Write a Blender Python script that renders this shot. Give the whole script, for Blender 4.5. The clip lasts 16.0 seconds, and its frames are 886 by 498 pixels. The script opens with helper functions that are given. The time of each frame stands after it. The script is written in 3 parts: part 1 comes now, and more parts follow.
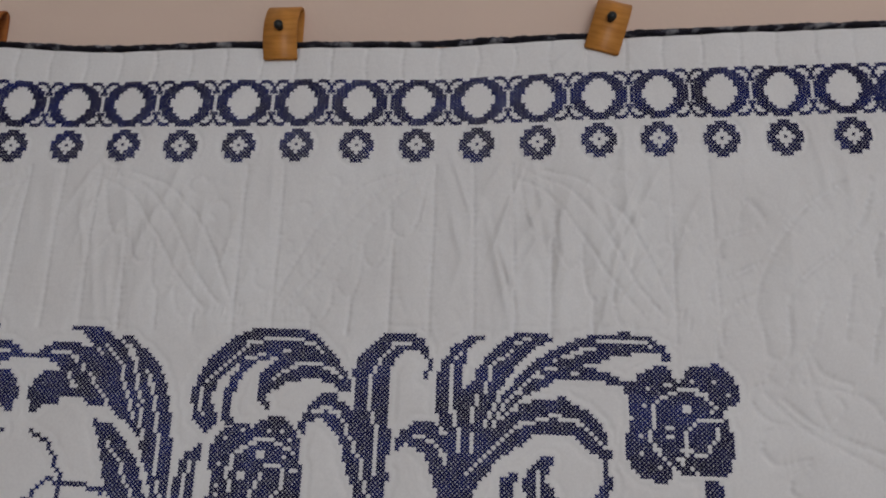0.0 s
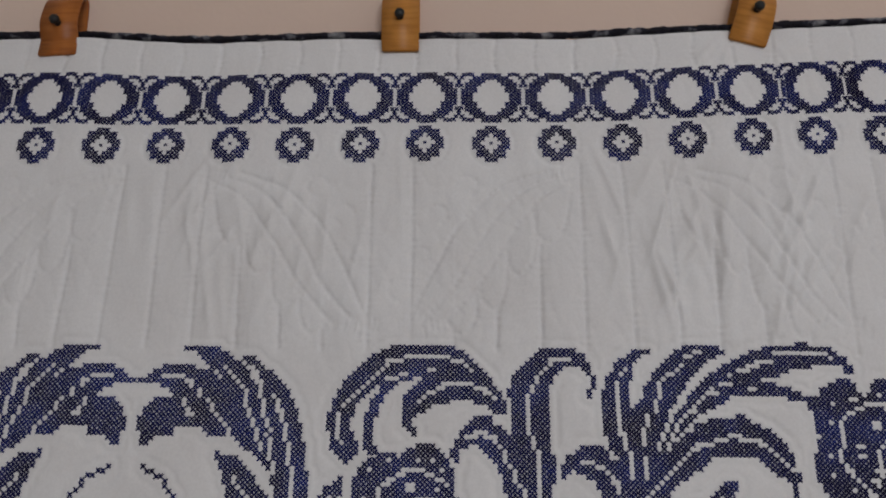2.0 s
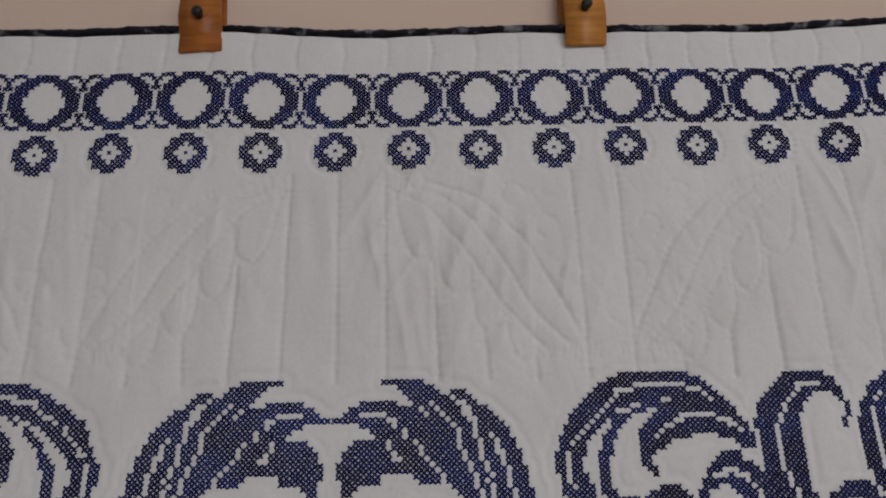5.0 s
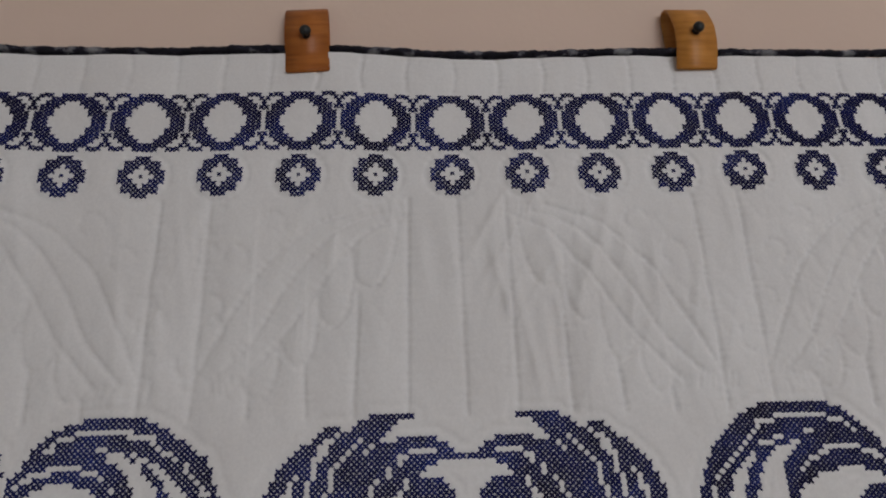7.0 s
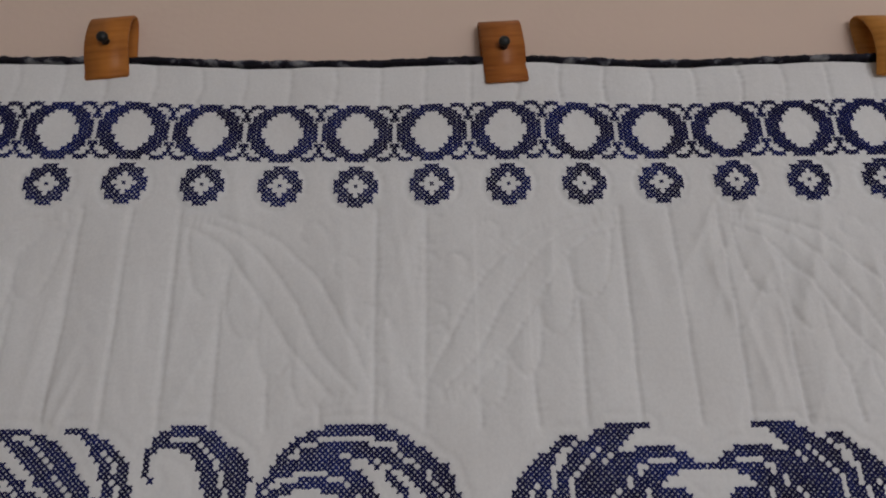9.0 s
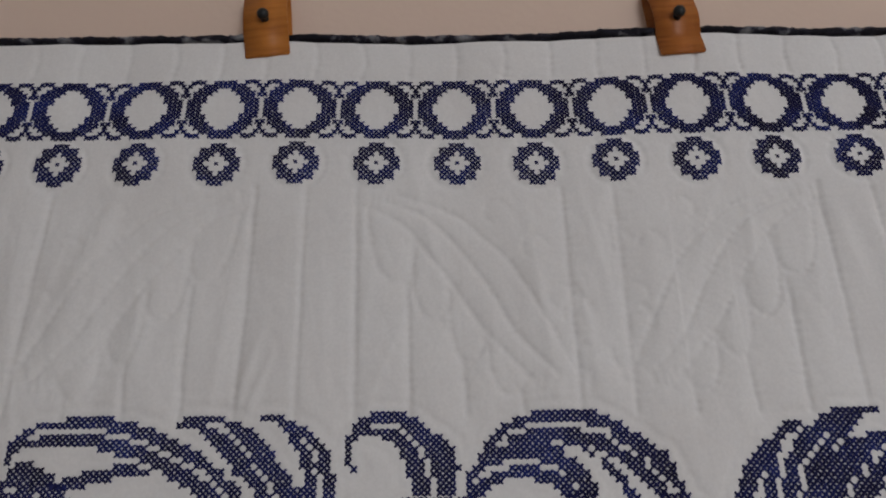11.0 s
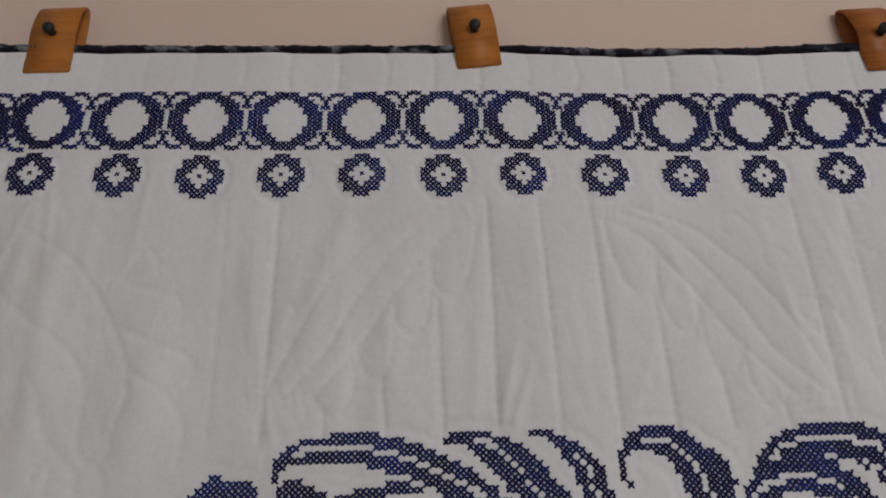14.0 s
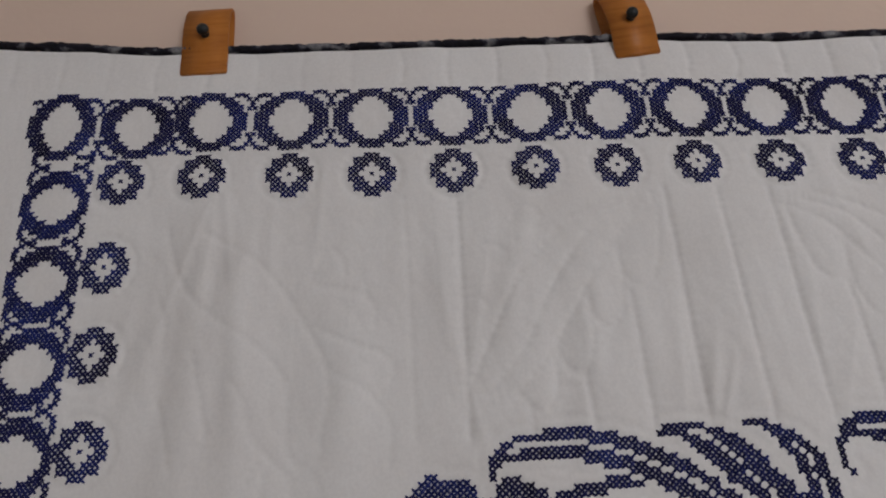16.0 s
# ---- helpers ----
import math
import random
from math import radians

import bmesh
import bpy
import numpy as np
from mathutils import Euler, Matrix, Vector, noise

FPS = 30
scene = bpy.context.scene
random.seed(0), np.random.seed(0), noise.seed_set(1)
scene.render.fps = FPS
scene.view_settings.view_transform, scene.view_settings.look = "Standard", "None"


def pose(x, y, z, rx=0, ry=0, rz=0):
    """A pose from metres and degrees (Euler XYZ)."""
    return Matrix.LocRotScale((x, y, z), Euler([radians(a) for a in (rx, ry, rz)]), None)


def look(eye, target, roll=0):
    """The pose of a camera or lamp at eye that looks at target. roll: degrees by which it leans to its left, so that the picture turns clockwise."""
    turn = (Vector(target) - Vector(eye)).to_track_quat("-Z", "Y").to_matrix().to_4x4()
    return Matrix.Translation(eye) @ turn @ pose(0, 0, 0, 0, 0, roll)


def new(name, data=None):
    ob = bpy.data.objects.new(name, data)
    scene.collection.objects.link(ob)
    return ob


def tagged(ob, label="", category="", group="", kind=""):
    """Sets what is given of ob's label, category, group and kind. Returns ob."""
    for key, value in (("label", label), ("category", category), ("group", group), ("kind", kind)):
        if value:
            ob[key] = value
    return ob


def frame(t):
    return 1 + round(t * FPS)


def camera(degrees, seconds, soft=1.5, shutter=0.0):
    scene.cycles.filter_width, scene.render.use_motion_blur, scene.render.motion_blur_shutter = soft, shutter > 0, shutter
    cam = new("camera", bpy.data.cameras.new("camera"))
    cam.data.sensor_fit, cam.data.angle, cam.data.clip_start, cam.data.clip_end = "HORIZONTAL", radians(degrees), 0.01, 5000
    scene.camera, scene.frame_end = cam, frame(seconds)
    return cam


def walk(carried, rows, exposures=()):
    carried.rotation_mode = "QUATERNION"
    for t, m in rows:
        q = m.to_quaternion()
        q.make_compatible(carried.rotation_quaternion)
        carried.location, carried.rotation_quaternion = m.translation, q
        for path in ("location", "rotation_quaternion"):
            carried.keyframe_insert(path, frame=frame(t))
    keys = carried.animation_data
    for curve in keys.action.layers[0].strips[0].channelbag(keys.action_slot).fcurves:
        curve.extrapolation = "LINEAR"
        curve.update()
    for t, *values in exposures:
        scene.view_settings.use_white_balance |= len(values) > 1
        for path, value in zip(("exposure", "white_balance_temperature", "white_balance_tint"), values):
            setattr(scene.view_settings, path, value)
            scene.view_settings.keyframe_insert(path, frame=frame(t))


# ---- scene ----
cam = camera(68.7, 16.0, soft=2.0)
PATH = [
    (0, (0.462, -0.646, 1.475), (0.343, 1.288, 1.97), 2.0),
    (0.5, (0.431, -0.632, 1.477), (0.275, 1.293, 1.998), 2.4),
    (1, (0.364, -0.621, 1.479), (0.237, 1.307, 1.996), 1.8),
    (1.5, (0.306, -0.61, 1.476), (0.245, 1.318, 2.004), 0.3),
    (2, (0.287, -0.592, 1.479), (0.258, 1.334, 2.019), 0.7),
    (2.5, (0.284, -0.581, 1.478), (0.246, 1.339, 2.036), 0.5),
    (3, (0.235, -0.566, 1.482), (0.207, 1.355, 2.039), 0.6),
    (3.5, (0.164, -0.553, 1.483), (0.2, 1.361, 2.062), -0.7),
    (3.7, (0.141, -0.553, 1.484), (0.222, 1.361, 2.057), -0.9),
    (5.8, (0.021, -0.502, 1.503), (0.073, 1.395, 2.134), -1.3),
    (6, (-0.004, -0.5, 1.501), (0.058, 1.391, 2.147), -1.4),
    (6.5, (-0.042, -0.508, 1.498), (0.094, 1.383, 2.135), -2.2),
    (7, (-0.04, -0.502, 1.506), (0.075, 1.383, 2.167), -1.6),
    (7.5, (-0.06, -0.499, 1.504), (-0.019, 1.377, 2.196), -0.9),
    (8, (-0.106, -0.503, 1.505), (-0.062, 1.37, 2.205), -0.8),
    (8.2, (-0.136, -0.51, 1.507), (-0.07, 1.368, 2.191), -1.2),
    (10.3, (-0.243, -0.464, 1.493), (-0.288, 1.397, 2.223), -0.3),
    (10.5, (-0.267, -0.463, 1.491), (-0.312, 1.4, 2.219), -0.4),
    (11, (-0.333, -0.466, 1.496), (-0.347, 1.402, 2.212), -0.9),
    (11.5, (-0.358, -0.465, 1.496), (-0.301, 1.405, 2.202), -1.5),
    (12, (-0.363, -0.468, 1.497), (-0.373, 1.387, 2.244), -0.3),
    (12.5, (-0.408, -0.47, 1.498), (-0.4, 1.38, 2.257), -0.6),
    (13, (-0.48, -0.47, 1.499), (-0.448, 1.382, 2.254), -0.9),
    (13.5, (-0.531, -0.468, 1.503), (-0.468, 1.387, 2.248), -1.0),
    (14, (-0.535, -0.461, 1.501), (-0.483, 1.392, 2.252), -1.5),
    (14.5, (-0.558, -0.461, 1.503), (-0.536, 1.389, 2.264), -1.5),
    (15, (-0.608, -0.457, 1.503), (-0.553, 1.391, 2.265), -1.8),
    (15.5, (-0.645, -0.454, 1.503), (-0.59, 1.392, 2.271), -2.5),
    (16, (-0.674, -0.45, 1.502), (-0.626, 1.4, 2.262), -3.2),
]
walk(cam, [(t, look(eye, target, roll)) for t, eye, target, roll in PATH], [(0, -0.09, 6480, 10), (7, -0.09, 6600, 10), (11.5, 0.04, 6550, 10), (16, 0.17, 6620, 11)])

# ---- light ----
world = bpy.data.worlds.new("sky")
scene.world = world
world.use_nodes = True
sky = world.node_tree.nodes.new("ShaderNodeTexSky")
sky.sky_type, sky.sun_disc, sky.sun_elevation, sky.sun_rotation = "NISHITA", False, radians(35), radians(200)
world.node_tree.links.new(sky.outputs[0], world.node_tree.nodes["Background"].inputs[0])
world.node_tree.nodes["Background"].inputs[1].default_value = 0.1

# area lamp added behind the camera for soft daylight; its source is unseen
lamp_data = bpy.data.lights.new("added_daylight", "AREA")
lamp_data.shape, lamp_data.size, lamp_data.size_y = "RECTANGLE", 1.5, 1.3
lamp_data.energy, lamp_data.color = 37.2, (0.91, 0.925, 1.0)
added_daylight = new("added_daylight", lamp_data)
added_daylight.matrix_world = look((1.12, -3.58, 1.66), (0.85, 0, 1.57))


# ---- materials ----
def material(name, colour, rough=0.8, metal=0.0):
    mat = bpy.data.materials.new(name)
    mat.use_nodes = True
    nodes, links = mat.node_tree.nodes, mat.node_tree.links
    bsdf = nodes["Principled BSDF"]
    bsdf.inputs["Base Color"].default_value = (*colour, 1)
    bsdf.inputs["Roughness"].default_value = rough
    bsdf.inputs["Metallic"].default_value = metal
    bsdf.inputs["Specular IOR Level"].default_value = 0.3
    return mat, nodes, links, bsdf


def noise_node(nodes, links, scale, detail=3.0, stretch=(1, 1, 1)):
    tc = nodes.new("ShaderNodeTexCoord")
    mp = nodes.new("ShaderNodeMapping")
    mp.inputs["Scale"].default_value = stretch
    nt = nodes.new("ShaderNodeTexNoise")
    nt.inputs["Scale"].default_value, nt.inputs["Detail"].default_value = scale, detail
    links.new(tc.outputs["Object"], mp.inputs["Vector"])
    links.new(mp.outputs[0], nt.inputs["Vector"])
    return nt.outputs[0]


def ramp(nodes, links, source, stops):
    r = nodes.new("ShaderNodeValToRGB")
    els = r.color_ramp.elements
    while len(els) < len(stops):
        els.new(0.5)
    for e, (p, c) in zip(els, stops):
        e.position, e.color = p, (*c, 1)
    links.new(source, r.inputs[0])
    return r.outputs[0]


def mix(nodes, links, a, b, factor, blend="MULTIPLY"):
    m = nodes.new("ShaderNodeMixRGB")
    m.blend_type = blend
    if isinstance(factor, float):
        m.inputs[0].default_value = factor
    else:
        links.new(factor, m.inputs[0])
    links.new(a, m.inputs[1])
    links.new(b, m.inputs[2])
    return m.outputs[0]


def bump(nodes, links, bsdf, source, strength, distance):
    b = nodes.new("ShaderNodeBump")
    b.inputs["Strength"].default_value, b.inputs["Distance"].default_value = strength, distance
    links.new(source, b.inputs["Height"])
    links.new(b.outputs[0], bsdf.inputs["Normal"])


# white quilted cotton
COTTON, n, l, b = material("white_cotton", (0.8, 0.79, 0.77), 0.9)
c1 = ramp(n, l, noise_node(n, l, 9, 4), [(0.3, (0.77, 0.755, 0.74)), (0.7, (0.82, 0.815, 0.805))])
c2 = ramp(n, l, noise_node(n, l, 420, 2), [(0.3, (0.94, 0.94, 0.94)), (0.7, (1, 1, 1))])
l.new(mix(n, l, c1, c2, 1.0), b.inputs["Base Color"])
b.inputs["Sheen Weight"].default_value = 0.15
bump(n, l, b, noise_node(n, l, 90, 4, (1, 1, 0.45)), 0.35, 0.0012)

# navy stranded thread, the dye uneven from skein to skein
THREAD, n, l, b = material("navy_thread", (0.02, 0.03, 0.1), 0.6)
c1 = ramp(n, l, noise_node(n, l, 24, 4), [(0.32, (0.0135, 0.0125, 0.044)), (0.5, (0.0145, 0.018, 0.089)), (0.68, (0.018, 0.03, 0.16))])
geo = n.new("ShaderNodeNewGeometry")
c2 = ramp(n, l, geo.outputs["Random Per Island"], [(0.0, (0.6, 0.6, 0.65)), (1.0, (1.35, 1.3, 1.25))])
l.new(mix(n, l, c1, c2, 1.0), b.inputs["Base Color"])
bump(n, l, b, noise_node(n, l, 1500, 2), 0.3, 0.0003)
b.inputs["Specular IOR Level"].default_value = 0.12

# dark mottled binding
BINDING, n, l, b = material("mottled_binding", (0.02, 0.02, 0.03), 0.85)
c1 = ramp(n, l, noise_node(n, l, 62, 5, (0.8, 1, 1.2)), [(0.45, (0.008, 0.007, 0.012)), (0.54, (0.016, 0.015, 0.026)), (0.575, (0.1, 0.1, 0.115)), (0.66, (0.24, 0.24, 0.25))])
l.new(c1, b.inputs["Base Color"])
bump(n, l, b, noise_node(n, l, 190, 3), 0.7, 0.003)

# bent wood of the clips
def wood(name, dark, mid, light):
    mat, n, l, b = material(name, mid, 0.42)
    c1 = ramp(n, l, noise_node(n, l, 22, 5, (1.0, 3, 10)), [(0.25, dark), (0.46, mid), (0.66, light), (0.8, mid)])
    c2 = ramp(n, l, noise_node(n, l, 60, 3), [(0.3, (0.86, 0.84, 0.82)), (0.7, (1.05, 1.05, 1.05))])
    l.new(mix(n, l, c1, c2, 1.0), b.inputs["Base Color"])
    bump(n, l, b, noise_node(n, l, 30, 5, (1.5, 3, 12)), 0.25, 0.0006)
    return mat


RED_WOOD = wood("reddish_wood", (0.25, 0.068, 0.014), (0.38, 0.12, 0.022), (0.45, 0.155, 0.032))
ORANGE_WOOD = wood("orange_wood", (0.33, 0.105, 0.016), (0.45, 0.155, 0.024), (0.5, 0.185, 0.035))
YELLOW_WOOD = wood("yellowish_wood", (0.42, 0.16, 0.028), (0.56, 0.235, 0.045), (0.62, 0.28, 0.065))

PIN, n, l, b = material("black_plastic", (0.018, 0.02, 0.02), 0.42)
l.new(ramp(n, l, noise_node(n, l, 300, 2), [(0.3, (0.3, 0.3, 0.3)), (0.7, (0.5, 0.5, 0.5))]), b.inputs["Roughness"])

PAINT, n, l, b = material("beige_wall_paint", (0.66, 0.51, 0.42), 0.85)
c1 = ramp(n, l, noise_node(n, l, 2.5, 4), [(0.3, (0.72, 0.555, 0.455)), (0.7, (0.765, 0.595, 0.49))])
l.new(c1, b.inputs["Base Color"])
bump(n, l, b, noise_node(n, l, 130, 4), 0.2, 0.0015)

CEILING, n, l, b = material("white_ceiling_paint", (0.8, 0.79, 0.76), 0.9)
l.new(ramp(n, l, noise_node(n, l, 3, 4), [(0.3, (0.77, 0.76, 0.73)), (0.7, (0.82, 0.81, 0.78))]), b.inputs["Base Color"])
FLOOR, n, l, b = material("carpet", (0.35, 0.3, 0.25), 0.95)
l.new(ramp(n, l, noise_node(n, l, 60, 5), [(0.3, (0.3, 0.25, 0.2)), (0.7, (0.4, 0.34, 0.28))]), b.inputs["Base Color"])
WHITE, n, l, b = material("white_gloss_paint", (0.8, 0.8, 0.78), 0.35)
l.new(ramp(n, l, noise_node(n, l, 12, 3), [(0.3, (0.78, 0.78, 0.76)), (0.7, (0.82, 0.82, 0.8))]), b.inputs["Base Color"])
GLASS, n, l, b = material("glass", (1, 1, 1), 0.0)
b.inputs["Transmission Weight"].default_value = 1.0


# ---- mesh helpers ----
def part(name, bm, mat, parent=None, label="", smooth=False):
    me = bpy.data.meshes.new(name)
    bm.to_mesh(me)
    bm.free()
    return finish(name, me, mat, parent, label, smooth)


def finish(name, me, mat, parent=None, label="", smooth=False):
    me.materials.append(mat)
    if smooth:
        me.shade_smooth()
    ob = new(name, me)
    ob.parent = parent
    return tagged(ob, label)


def box(bm, lo, hi):
    m = Matrix.Translation([(a + c) / 2 for a, c in zip(lo, hi)]) @ Matrix.Diagonal([c - a for a, c in zip(lo, hi)] + [1])
    bmesh.ops.create_cube(bm, size=1, matrix=m)


# ---- the room: all but the north wall unseen, added to bounce light ----
X0, X1, Y0, TOP = -2.3, 2.4, -3.6, 2.5
BACK = 0.0140            # the wall's face; the quilt's face hangs at about y = 0
WIN_X, WIN_Z = (0.35, 1.95), (1.0, 2.3)


def slab(name, lo, hi, mat, label, category):
    bm = bmesh.new()
    box(bm, lo, hi)
    return tagged(part(name, bm, mat), label, category, kind="structure")


slab("wall_north", (X0, BACK, 0), (X1, 0.12, TOP), PAINT, "plain beige painted wall behind the hanging quilt", "wall")
slab("wall_west", (X0 - 0.12, Y0 - 0.2, 0), (X0, 0.12, TOP), CEILING, "unseen white side wall, added to bounce light", "wall")
slab("floor", (X0 - 0.12, Y0 - 0.2, -0.1), (X1 + 0.12, 0.12, 0), FLOOR, "unseen brown carpeted floor, added to bounce light", "floor")
slab("ceiling", (X0 - 0.12, Y0 - 0.2, TOP), (X1 + 0.12, 0.12, TOP + 0.1), CEILING, "unseen white ceiling, added to bounce light", "ceiling")
slab("wall_east", (X1, Y0 - 0.2, 0), (X1 + 0.12, 0.12, TOP), CEILING, "unseen white side wall, added to bounce light", "wall")
# unseen south wall and window, added where the daylight lamp stands
bm = bmesh.new()
box(bm, (X0, Y0 - 0.2, 0), (WIN_X[0], Y0, TOP))
box(bm, (WIN_X[1], Y0 - 0.2, 0), (X1, Y0, TOP))
box(bm, (WIN_X[0], Y0 - 0.2, 0), (WIN_X[1], Y0, WIN_Z[0]))
box(bm, (WIN_X[0], Y0 - 0.2, WIN_Z[1]), (WIN_X[1], Y0, TOP))
tagged(part("wall_south", bm, CEILING), "unseen white wall, added with an opening for the daylight lamp", "wall", kind="structure")
window = tagged(new("added_window"), "unseen white framed window, added round the daylight lamp", "window", kind="structure")
bm = bmesh.new()
for lo, hi in (((WIN_X[0], WIN_Z[0]), (WIN_X[0] + 0.05, WIN_Z[1])), ((WIN_X[1] - 0.05, WIN_Z[0]), (WIN_X[1], WIN_Z[1])),
               ((WIN_X[0] + 0.05, WIN_Z[0]), (WIN_X[1] - 0.05, WIN_Z[0] + 0.05)), ((WIN_X[0] + 0.05, WIN_Z[1] - 0.05), (WIN_X[1] - 0.05, WIN_Z[1]))):
    box(bm, (lo[0], Y0 - 0.15, lo[1]), (hi[0], Y0 - 0.1, hi[1]))
part("window_frame", bm, WHITE, window)
bm = bmesh.new()
box(bm, (WIN_X[0] + 0.05, Y0 - 0.128, WIN_Z[0] + 0.05), (WIN_X[1] - 0.05, Y0 - 0.122, WIN_Z[1] - 0.05))
part("pane", bm, GLASS, window).visible_shadow = False
bm = bmesh.new()
box(bm, (WIN_X[0], Y0 - 0.1, WIN_Z[0] - 0.025), (WIN_X[1], Y0 + 0.04, WIN_Z[0] + 0.004))
part("window_sill", bm, WHITE, window)

# ---- the quilt: its drape ----
S, T = 0.0042, 0.0040       # one cross stitch, across and down
PITCH = 0.065             # one ring of the border
LEFT, RIGHT, HEM, HIGH = -1.06, 1.06, 0.3, 1.872
ROW, MOTIF_TOP, AXIS = 1.75, 1.552, 0.0045

# how far the top edge and the row of rosettes sag or rise between the clips
EDGE_X = (-1.06, -0.97, -0.9, -0.62, -0.445, -0.37, -0.24, -0.15, -0.09, -0.01, 0.064, 0.17, 0.39, 0.49, 0.63, 0.79, 0.89, 1.06)
EDGE_Z = (0.020, 0.013, 0.004, 0.001, 0.000, -0.005, -0.005, 0.000, 0.000, -0.006, -0.005, 0.000, 0.000, 0.0062, 0.0142, 0.022, 0.026, 0.028)
ROW_X = (-1.06, -0.91, -0.714, -0.45, -0.325, 0.0, 0.2, 0.455, 0.583, 0.70, 0.845, 1.06)
ROW_Z = (0.012, 0.009, 0.004, 0.003, -0.002, 0.000, 0.003, 0.006, 0.0145, 0.0165, 0.022, 0.024)


def smooth_curve(x, xs, ys):
    fine = np.linspace(xs[0], xs[-1], 600)
    v = np.interp(fine, xs, ys)
    k = np.hanning(31)
    v = np.convolve(np.pad(v, 15, mode="edge"), k / k.sum(), mode="valid")
    return np.interp(x, fine, v)


def sag(x, z):
    """The drop or rise of the cloth at x, z of the flat quilt."""
    e, r = smooth_curve(x, EDGE_X, EDGE_Z), smooth_curve(x, ROW_X, ROW_Z)
    up = np.clip((z - ROW) / (HIGH - ROW), 0, 1)
    low = np.clip((z - 1.56) / (ROW - 1.56), 0, 1)
    return np.where(z > ROW, r + (e - r) * up, r * low)


# ---- the embroidery: which cells of the stitch grid are filled ----
HOLLOW = (4, 4, 3, 3, 2, 1, -1, -1)      # half the ring's hollow, row by row from its middle
RING = ["".join("X" if abs(c) > HOLLOW[abs(r)] and math.hypot(c, r) < 7.45 else "." for c in range(-7, 8)) for r in range(-7, 8)]
ROSETTE = ["...XXX...", ".XXXXXXX.", ".XXX.XXX.", "XXX...XXX", "XX.....XX", "XXX...XXX", ".XXX.XXX.", ".XXXXXXX.", "...XXX..."]
TURNED = ["".join(row[c] for row in RING) for c in range(15)]
RING_S = PITCH / 16


def chart(rows, cx, cz, sx, sz):
    """Centres of the stitches of a small chart laid round cx, cz."""
    h, w = len(rows), len(rows[0])
    return [(cx + (c + 0.5 - w / 2) * sx, cz - (r + 0.5 - h / 2) * sz) for r in range(h) for c in range(w) if rows[r][c] == "X"]


def link(cx, cz, sz, turned=False):
    """The small chains that join two rings, between them at the top and the bottom of the border (or, turned, at its sides)."""
    out = []
    for s in (1, -1):
        for c, r in ((-3.3, 7), (-2.3, 7.1), (-1.3, 6.9), (-0.7, 6.0), (0, 5.15), (0, 4.25), (-0.55, 3.5), (0.55, 3.5), (0.7, 6.0), (1.3, 6.9), (2.3, 7.1), (3.3, 7)):
            out.append((cx + s * r * 0.00325, cz + c * sz) if turned else (cx + c * RING_S, cz + s * r * sz))
    return out


leaves, holes = {}, set()


def inside(outline, x, y):
    hit = False
    for (x1, y1), (x2, y2) in zip(outline, outline[1:] + outline[:1]):
        if (y1 > y) != (y2 > y) and x < (x2 - x1) * (y - y1) / (y2 - y1) + x1:
            hit = not hit
    return hit


def line(points):
    cells = set(points[:1])
    for (a, b), (c, d) in zip(points, points[1:]):
        n = max(abs(c - a), abs(d - b), 1)
        cells |= {(round(a + (c - a) * i / n), round(b + (d - b) * i / n)) for i in range(n + 1)}
    return cells


def leaf(name, outline):
    """A leaf, flower or stem of the scroll, by its outline in stitches right of the middle and down from the top."""
    c0, c1 = int(min(p[0] for p in outline)) - 1, int(max(p[0] for p in outline)) + 1
    r0, r1 = int(min(p[1] for p in outline)) - 1, int(max(p[1] for p in outline)) + 1
    taken = set().union(*leaves.values()) if leaves else set()
    near = ((0, 0), (0.15, 0), (-0.15, 0), (0, 0.15), (0, -0.15))
    leaves[name] = {(c, r) for c in range(c0, c1 + 1) for r in range(r0, r1 + 1)
                    if any(inside(outline, c + 0.5 + i, r + 0.5 + j) for i, j in near)} - taken


def chain(name, points):
    leaves[name] = line(points)


def veins(name, runs):
    """Lines and eyes left white inside the leaves."""
    for run in runs:
        holes.update(line(run))


leaf("centre_plume", [(1, 8), (5, 8), (4.5, 6), (7, 5), (10.5, 5), (13, 5), (15.5, 5.5), (14, 4), (12.5, 2), (10, 1.5), (10, 0.5), (17, 0.5), (18, 1.5), (20, 2.5), (21.5, 3.5), (23.5, 5.5), (27, 11), (28.5, 17), (30.5, 26.5), (31, 30.5), (33.5, 37), (35, 42), (34, 37.5), (31.5, 32.5), (30.5, 29), (29, 26), (26.5, 24), (23.5, 22), (22.5, 20.5), (19.5, 19.5), (16.5, 19.5), (15.5, 18), (9, 18.5), (8.5, 19.5), (6, 20), (4.5, 21), (3, 22.5), (2, 21.5), (1.5, 18), (3, 15.5), (4.5, 13), (10, 13), (9.5, 11.5), (8, 11), (7, 9.5), (5.5, 9), (1.5, 9)])
leaf("outer_blade", [(22.5, 3), (24.5, 2.5), (27.5, 4), (29, 7), (31.5, 9), (33.5, 11.5), (35.5, 15.5), (36, 19.5), (37, 22.5), (37.5, 29), (38, 34), (38, 38), (38.5, 42), (35, 42), (33.5, 37), (31.5, 32.5), (30.5, 26.5), (28.5, 17), (27, 11), (25.5, 8.5), (23.5, 5.5)])
leaf("inner_blade", [(17.5, 23), (18.5, 23), (20, 24), (22.5, 24), (23.5, 25), (26, 28), (28.5, 31), (30.5, 34), (31.5, 37), (32, 39.5), (34.5, 42), (25.5, 42.5), (23.5, 40), (22.5, 36.5), (21.5, 32), (20, 28), (19, 25.5)])
